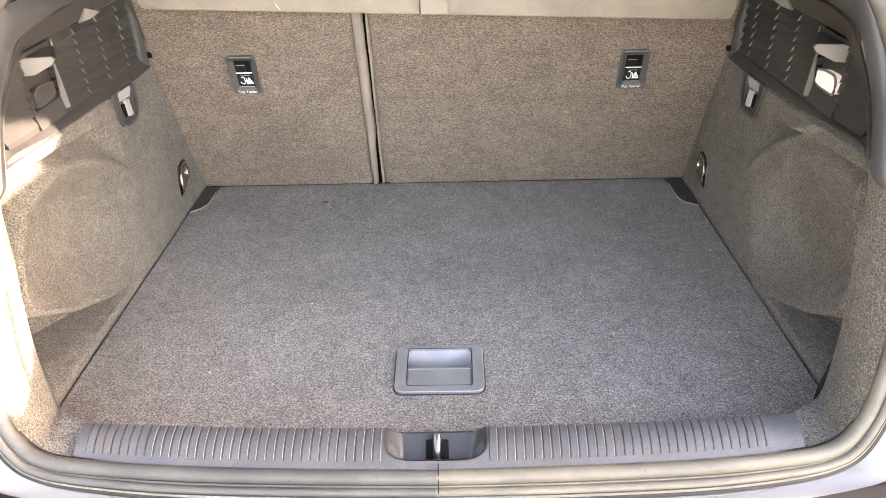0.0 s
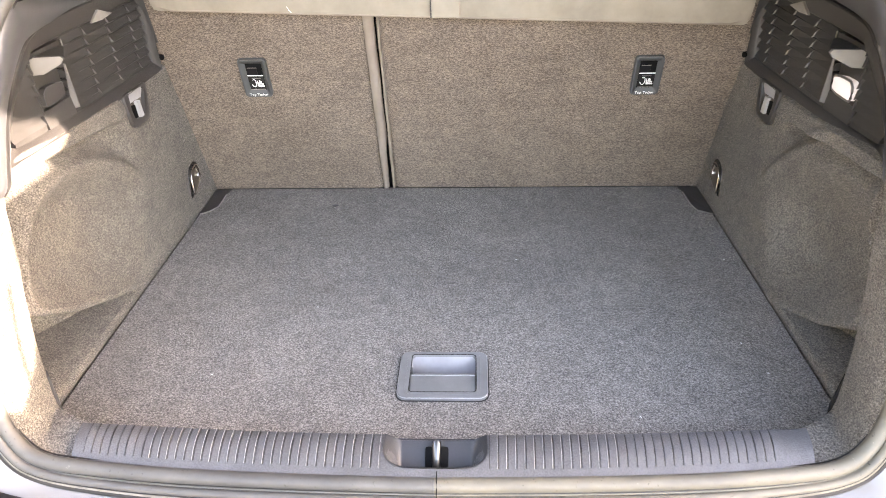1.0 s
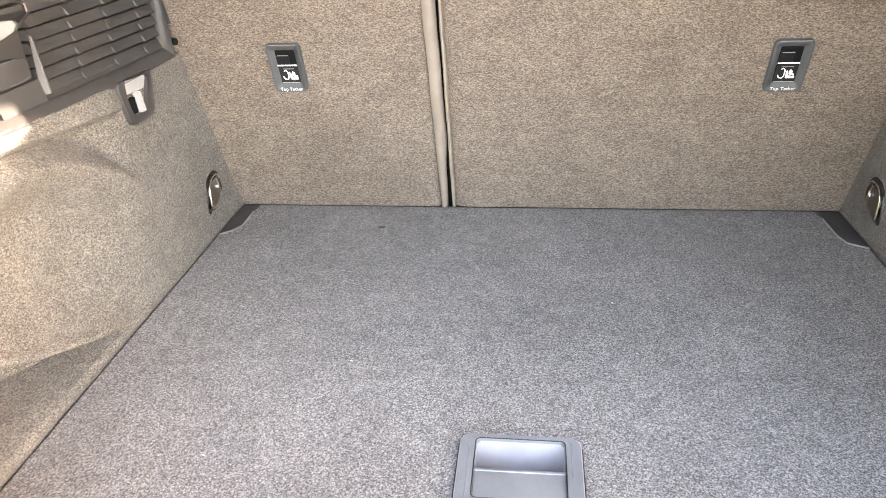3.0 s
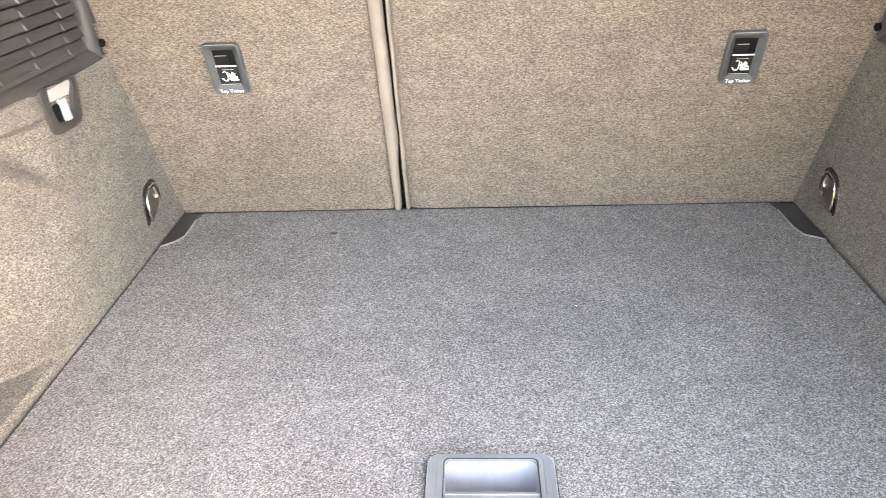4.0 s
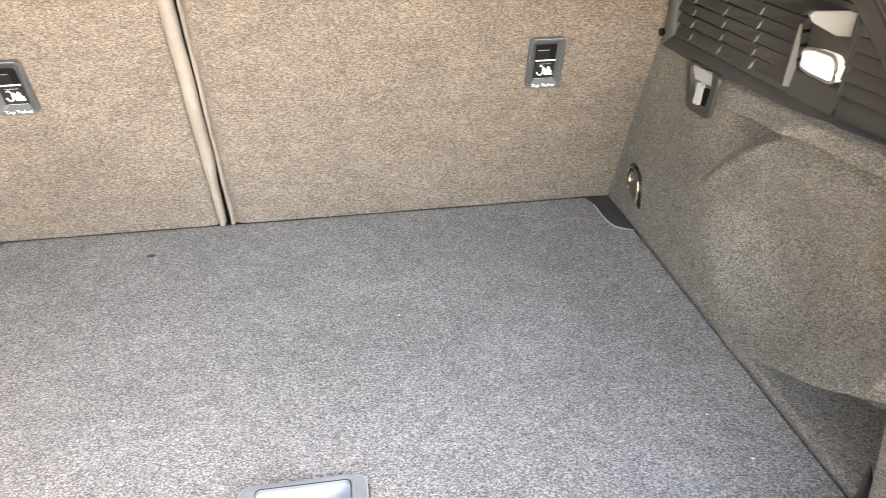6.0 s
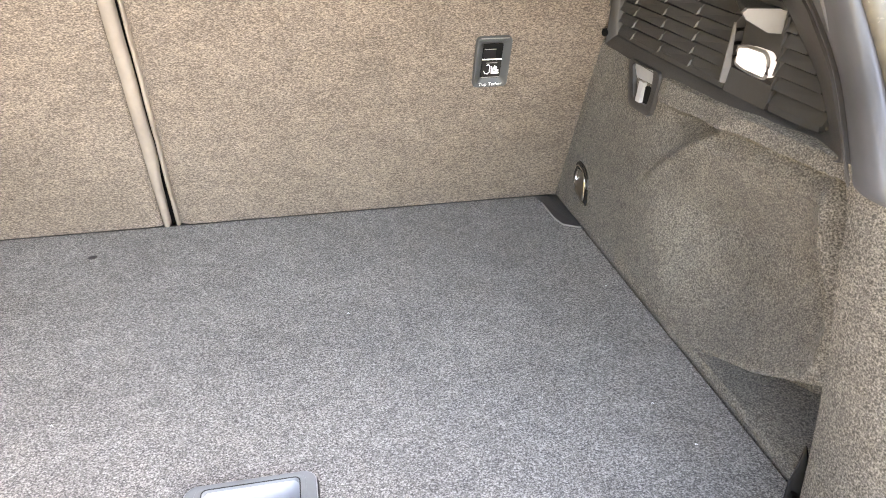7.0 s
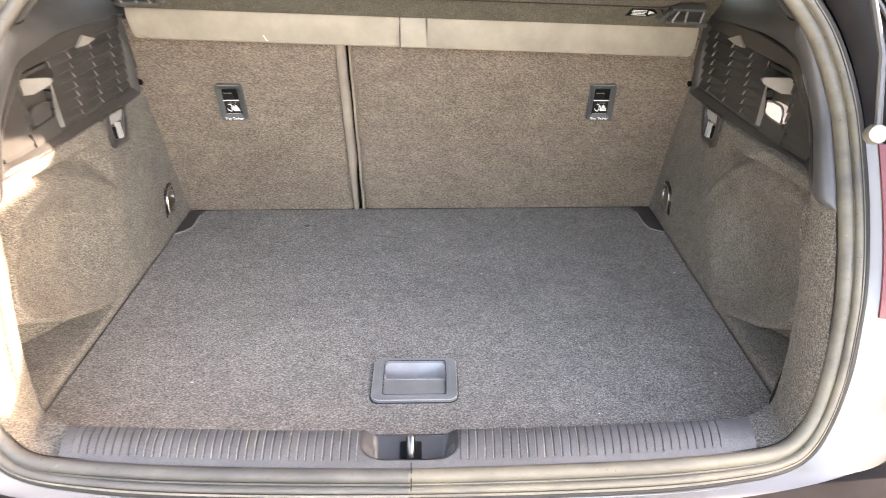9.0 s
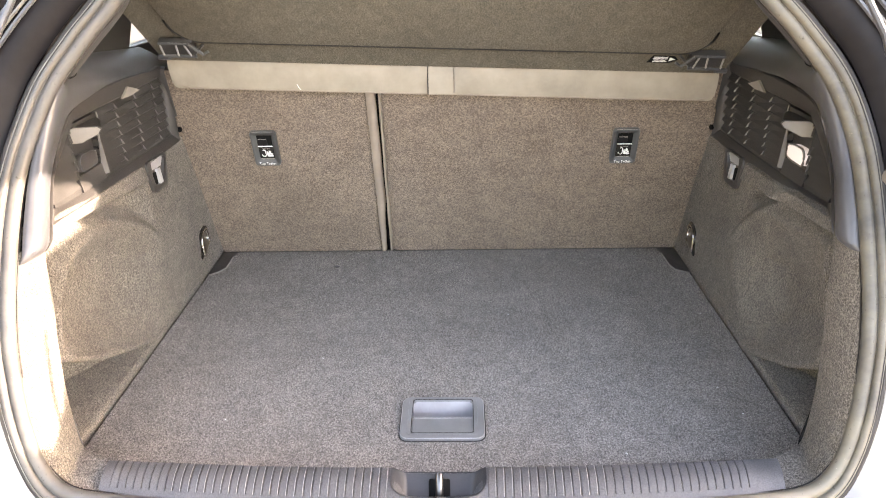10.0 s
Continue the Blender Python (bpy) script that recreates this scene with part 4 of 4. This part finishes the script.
OUTER = [(0, -0.868, 0.742), (0.15, -0.866, 0.742), (0.30, -0.861, 0.744), (0.40, -0.852, 0.749), (0.455, -0.843, 0.757), (0.484, -0.834, 0.775), (0.505, -0.820, 0.812), (0.519, -0.804, 0.862), (0.527, -0.786, 0.910), (0.532, -0.768, 0.956), (0.541, -0.730, 1.009), (0.547, -0.680, 1.076), (0.550, -0.620, 1.146), (0.526, -0.580, 1.218), (0.480, -0.556, 1.279), (0.442, -0.542, 1.319), (0.400, -0.526, 1.364), (0.375, -0.485, 1.367), (0.330, -0.415, 1.371), (0, -0.385, 1.382)]


def round_path(k, lift=0.0, n=120):
    """The way round the whole opening, k from the inner to the outer line."""
    right = [spline(INNER, i / n).lerp(spline(OUTER, i / n), k) + Vector((0, -lift * 0.9, lift * 0.4)) for i in range(n + 1)]
    return right, [Vector((outward(-1, p.x, p.z), p.y, p.z)) for p in right]


for s in (0, 1):
    side = ("right", "left")[s]
    seal = thing("door_seal_" + side, "grey rubber weather seal and painted flange round the hatch opening", "seal", kind="structure")
    skin_mat = (M_SEAL_TAN, M_SEAL_GREY)[s]
    part("sill_gap", tube(round_path(-0.03, -0.002)[s], 0.0020, 6), M_GROOVE, seal)
    part("bulb", tube(round_path(0.22, 0.002)[s], 0.0089, 12), skin_mat, seal)
    part("bulb_crease", tube(round_path(0.465, 0.0035)[s], 0.0010, 5), M_GROOVE, seal)
    part("web", tube(round_path(0.55, -0.003)[s], 0.0062, 8), M_RUBBER, seal, "dirty rubber web between the seal and the flange")
    part("web_edge", tube(round_path(0.515, 0.0030)[s], 0.0013, 6), skin_mat, seal)
    part("flange", tube(round_path(0.73, 0.001)[s], 0.0052, 10), skin_mat, seal)
    # Paler bead draws the thin highlight along the flange seam.
    part("flange_edge", tube(round_path(0.70, 0.0056)[s], 0.0009, 6), M_FLANGE, seal, "pale bead standing in for the flange seam highlight")
    part("flange_seam", tube(round_path(0.86, 0.0030)[s], 0.0008, 5), M_GROOVE, seal)
    part("flange_step", tube(round_path(0.93, -0.0015)[s], 0.0036, 8), (M_SEAL_TAN, M_FLANGE)[s], seal)
    part("lip", tube(round_path(1.06, -0.004)[s], 0.0042, 8), M_GROOVE, seal)
part("seal_joint", tube([spline(INNER, 0.0) + Vector((0.003, -0.002, 0.013)), Vector((0.003, -0.868, 0.752))], 0.0007, 5), M_BLACK, bpy.data.objects["door_seal_right"])

body = thing("car_body", "pale silver car body round the hatch opening", "car")
for s in (-1, 1):
    def skin(u, v):
        v = v * 0.60
        o = spline(OUTER, v)
        out = Vector((o.x / 0.53 * 0.26, 0.10 + 0.06 * v, 0.02))
        k = u
        p = o + Vector((0.004, 0.0, -0.004)) + Vector((out.x * k, -0.020 * math.sin(math.pi * min(1, k * 1.4)) + 0.12 * k * k, 0.0))
        if v < 0.26:
            p.z -= (1 - smooth(v / 0.26)) * 0.03 * k
            p.y -= (1 - smooth(v / 0.26)) * (0.14 * k * k + 0.04 * k)
        return Vector((s * p.x, p.y, p.z))
    part("quarter_panel", grid(skin, 24, 90), M_PAINT, body)

    def gutter(u, v):
        o = spline(OUTER, 0.60 + 0.36 * v)
        p = o + Vector((0.010 + 0.13 * u, 0.012 - 0.018 * math.sin(u * 9) * 0.4 - 0.05 * u, 0.004 + 0.03 * u))
        return Vector((s * p.x, p.y, p.z))
    part("gutter", grid(gutter, 24, 40), M_JAMB, body, "dark rain gutter beside the opening")
    for along, thick, mat in ((0.36, 0.0030, M_GREY), (0.43, 0.0022, M_FLANGE), (0.52, 0.0030, M_GREY), (0.62, 0.0024, M_FLANGE), (0.74, 0.0030, M_GREY), (0.95, 0.0035, M_GREY)):
        part("gutter_edge", tube([gutter(along, k / 20) + Vector((0, -0.004, 0)) for k in range(21)], thick, 6), mat, body)
    part("rear_corner", box(s * 0.738, -0.70, 0.965, 0.18, 0.30, 0.40, 0.05, None, 4), M_PAINT, body)
    # Unseen panel added to block sun; its outline shapes the left sun patch.
    part("pillar_skin", extrude([(-0.20, 1.10), (-0.86, 1.10), (-0.85, 1.37), (-0.78, 1.36), (-0.725, 1.31), (-0.665, 1.335), (-0.64, 1.35), (-0.615, 1.39), (-0.605, 1.49), (-0.56, 1.525), (-0.48, 1.525), (-0.350, 1.522), (-0.337, 1.545), (-0.330, 1.66), (-0.20, 1.66)], lambda a, b, d: Vector((s * (0.72 + d), a, b)), 0.03, 0.008), M_PAINT, body)
    part("tail_lamp", shell(grid(lambda u, v: skin(0.05 + 0.95 * u, 0.75 + 0.25 * v) + Vector((0, -0.004, 0)), 16, 16), 0, 0.003, 0), M_RED, body, "dull red tail lamp")
    part("strut_socket", tube([Vector((s * 0.519, -0.722, 1.131)), Vector((s * 0.514, -0.734, 1.136)), Vector((s * 0.510, -0.746, 1.140))], lambda t: 0.012 - 0.004 * abs(t - 0.4), 12), M_PALE, body, "pale ball socket of the gas strut")
    part("gas_strut", tube([Vector((s * 0.513, -0.738, 1.142)), Vector((s * 0.516, -0.705, 1.215)), Vector((s * 0.500, -0.680, 1.28)), Vector((s * 0.470, -0.655, 1.34))], 0.004, 8), M_GREY, body)

bumper = thing("rear_bumper", "pale silver rear bumper with a dark plastic load edge", "bumper")
part("bumper_skin", grid(lambda u, v: Vector(((u - 0.5) * 1.7, -0.868 - 0.10 * smooth(v) + 0.22 * abs(u * 2 - 1) ** 4, lerp([(0, 0.738), (0.35, 0.728), (0.6, 0.69), (1, 0.45)], v) + 0.05 * abs(u * 2 - 1) ** 3 * (1 - v))), 60, 20), M_PAINT, bumper)
part("load_edge", grid(lambda u, v: Vector(((u - 0.5) * 1.6, -0.890 - 0.05 * v + 0.20 * abs(u * 2 - 1) ** 4, 0.742 - 0.006 * v + 0.05 * abs(u * 2 - 1) ** 3)), 60, 6), M_JAMB, bumper, "dark plastic load edge protector")

# ---------------------------------------------------------------- parcel shelf, raised at its rear
shelf = thing("parcel_shelf", "raised beige felt parcel shelf with a vinyl front flap", "parcel shelf")
TILT_S = math.atan2(-0.041, 1.026)


def sp(x, a, d=0.0):
    """On the shelf's underside: x across, a up the raised board, d towards the boot."""
    return Vector((x * math.cos(TILT_S), -0.150 - 0.68 * a - 0.73 * d, 1.156 + x * math.tan(TILT_S) + 0.73 * a - 0.68 * d))


part("board", shell(grid(lambda u, v: sp((u - 0.5) * (1.03 + 0.09 * v), 0.012 + 0.25 * v), 12, 6), 0, 0.008, 0.008), M_SHELF, shelf)


rim = [(0.468 - 0.05 + 0.05 * math.cos(w), 0.126 + 0.05 * math.sin(w)) for w in (radians(-90 + 15 * k) for k in range(7))]
outline = [(x, a) for x, a in rim] + [(0.495, 0.26), (-0.495, 0.26)] + [(-x, a) for x, a in rim[::-1]]
part("inner_panel", extrude(outline, lambda a, b, d: sp(a, b, d + 0.0005), 0.009, 0.003), M_SHELF, shelf, "moulded felt inner panel")
part("panel_groove", tube([sp(x, a, 0.003) for x, a in outline[7:] + outline[:7] if a < 0.2], 0.0068, 6), M_GROOVE, shelf)


def flap(u, v):
    x = (u - 0.5) * 1.030
    z0 = 1.1555 + x * math.tan(TILT_S)
    bulge = 0.004 * math.sin(math.pi * v)
    end = min(1.0, min(u, 1 - u) * 1.030 / 0.012)
    short = 0.010 * (1 - math.sqrt(max(0.0, 1 - (1 - end) ** 2)))
    return Vector((x, -0.146 - bulge + 0.010 * v, z0 + 0.019 - 0.5 * short * (1 - v) - (0.066 - short) * v))


part("front_flap", shell(grid(flap, 200, 10), 0, 0.006, 0), M_FLAP, shelf, "pale beige vinyl front flap")
part("crease", tube([flap(0.232, 0.80) + Vector((0, -0.0002, 0)), flap(0.2345, 0.90), flap(0.238, 0.97)], 0.0006, 5), M_WHITE, shelf, "pale scratch in the vinyl")
tz = lambda x: 1.1555 + x * math.tan(TILT_S)
part("flap_grip", box(-0.003, -0.146, tz(0) - 0.0145, 0.048, 0.008, 0.060, 0.003), M_GRIP, shelf, "pale moulded grip in the flap")
# Dark and pale beads draw the grip's edge shade and highlight.
for gx, gm in ((-0.0275, M_TRIM), (0.0215, M_EDGE)):
    part("grip_edge", tube([Vector((gx, -0.1515, tz(0) + 0.014)), Vector((gx, -0.153, tz(0) - 0.015)), Vector((gx, -0.1505, tz(0) - 0.043))], 0.0011, 6), gm, shelf)
part("flap_hem", tube([flap(k / 30, 0.985) + Vector((0, -0.0005, 0)) for k in range(31)], 0.0016, 6), M_EDGE, shelf, "stitched lower hem")
for s in (-1, 1):
    c = sp(s * 0.468, 0.066, 0.010)
    br = part("hinge_bracket", box(c.x, c.y, c.z, 0.060, 0.014, 0.032, 0.003, Matrix.Rotation(radians(43), 3, "X")), M_TRIM, shelf, "dark plastic hinge bracket with ribs")
    part("bracket_rib", tube([sp(s * 0.438, 0.051, 0.021), sp(s * 0.497, 0.051, 0.021)], 0.0030, 6), M_BEZEL, br)
    part("bracket_rib", tube([sp(s * 0.442, 0.082, 0.019), sp(s * 0.497, 0.082, 0.019)], 0.0022, 6), M_BEZEL, br)
    # Cross ribs use the lit copy, as though they caught the light.
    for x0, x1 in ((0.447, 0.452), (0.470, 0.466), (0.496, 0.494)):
        part("bracket_rib", tube([sp(s * x0, 0.051, 0.021), sp(s * x1, 0.082, 0.019)], 0.0018, 6), M_RIB_LIT, br)
    part("bracket_tongue", tube([sp(s * 0.444, 0.080, 0.018), sp(s * 0.426, 0.054, 0.018), sp(s * 0.416, 0.058, 0.014)], 0.003, 6), M_BEZEL, br)
    part("bracket_tongue", tube([sp(s * 0.442, 0.052, 0.018), sp(s * 0.420, 0.076, 0.014)], 0.0025, 6), M_TRIM, br)
    part("hinge_pin", tube([sp(s * 0.490, 0.044, 0.018), sp(s * 0.512, 0.038, 0.014)], 0.0045, 10), M_GREY, br)
sticker = thing("shelf_label", "small black warning label with white print on the shelf", "label")
part("label_sheet", extrude([(0.370, 0.041), (0.412, 0.041), (0.424, 0.050), (0.416, 0.060), (0.378, 0.060)], lambda a, b, d: sp(a, b, 0.0008 + d), 0.0008), M_BLACK, sticker)
for k in range(4):
    x0, x1, a0 = 0.379 + 0.0015 * (k % 2), 0.405 - 0.003 * (k == 1), 0.0435 + 0.004 * k
    part("print_bar", extrude([(x0, a0), (x1, a0), (x1, a0 + 0.0016), (x0, a0 + 0.0016)], lambda a, b, d: sp(a, b, 0.0016 + d), 0.0004), M_WHITE, sticker)
part("print_mark", extrude([(0.408, 0.046), (0.419, 0.051), (0.409, 0.056)], lambda a, b, d: sp(a, b, 0.0016 + d), 0.0004), M_WHITE, sticker)

# ---------------------------------------------------------------- cabin, roof and raised tailgate that close the place
def slab(outline, place, depth, name, mat, label, cat):
    return tagged(mesh_object(name, extrude(outline, place, depth), mat, False), label, cat, kind="structure")


slab([(-0.62, -0.385), (0.62, -0.385), (0.62, 1.6), (-0.62, 1.6)], lambda a, b, d: Vector((a, b, 1.41 + d)), 0.04, "roof", M_LINER, "pale headliner under the car roof", "roof")
slab([(-0.7, 0.60), (0.7, 0.60), (0.7, 1.60), (-0.7, 1.60)], lambda a, b, d: Vector((a, 1.6 + d, b)), 0.04, "wall_front", M_LINER, "plain front end of the cabin", "wall")
slab([(-0.7, 0.05), (0.7, 0.05), (0.7, 1.60), (-0.7, 1.60)], lambda a, b, d: Vector((a, b, 0.66 + d)), 0.03, "cabin_floor", M_TRIM, "dark cabin floor behind the seats", "floor")
for s in (-1, 1):
    side = "left" if s < 0 else "right"
    cw = thing("cabin_wall_" + side, "cabin side wall with the rear quarter window", "wall", kind="structure")
    place = lambda a, b, d: Vector((s * (0.602 + d), a, b))
    part("lower_wall", extrude([(-0.38, 0.66), (1.62, 0.66), (1.62, 1.195), (-0.05, 1.195), (-0.46, 1.235), (-0.60, 1.10), (-0.60, 0.95), (-0.38, 0.95)], lambda a, b, d: place(a, b, d + 0.012), 0.03), M_TRIM, cw)
    part("roof_rail", extrude([(-0.36, 1.385), (1.62, 1.385), (1.62, 1.44), (-0.36, 1.44)], place, 0.04), M_LINER, cw)
    part("rear_post", extrude([(-0.50, 1.225), (-0.10, 1.2), (0.03, 1.385), (-0.40, 1.385)], place, 0.03), M_TRIM, cw)
    part("pane", extrude([(-0.09, 1.197), (1.6, 1.197), (1.6, 1.383), (0.03, 1.383)], lambda a, b, d: Vector((s * (0.620 + d), a, b)), 0.004), M_GLASS, cw)

gate = thing("tailgate", "pale silver raised tailgate hinged over the hatch opening", "tailgate")
def gate_skin(u, v):
    w = 0.62 + 0.04 * v
    x = (u - 0.5) * 2 * w
    return Vector((x, -0.37 - 1.33 * v, 1.527 + 0.44 * v + 0.03 * math.cos(math.pi * (u - 0.5)) * v))
# Unseen strip added to shut out sky between roof edge and gate.
part("hinge_cover", box(0, -0.385, 1.487, 1.20, 0.03, 0.09, 0.008), M_TRIM, gate)
part("gate_panel", shell(grid(lambda u, v: gate_skin(u, v) + Vector((0, 0, 0.012)), 12, 16), 0, 0, 0.045), M_PAINT, gate)
part("gate_lining", shell(grid(gate_skin, 12, 16), 0, 0, 0.010), M_TRIM, gate, "dark plastic lining of the tailgate")

for ob in [o for o in scene.objects if o.type == "EMPTY" and o.parent is None]:
    settle(ob)
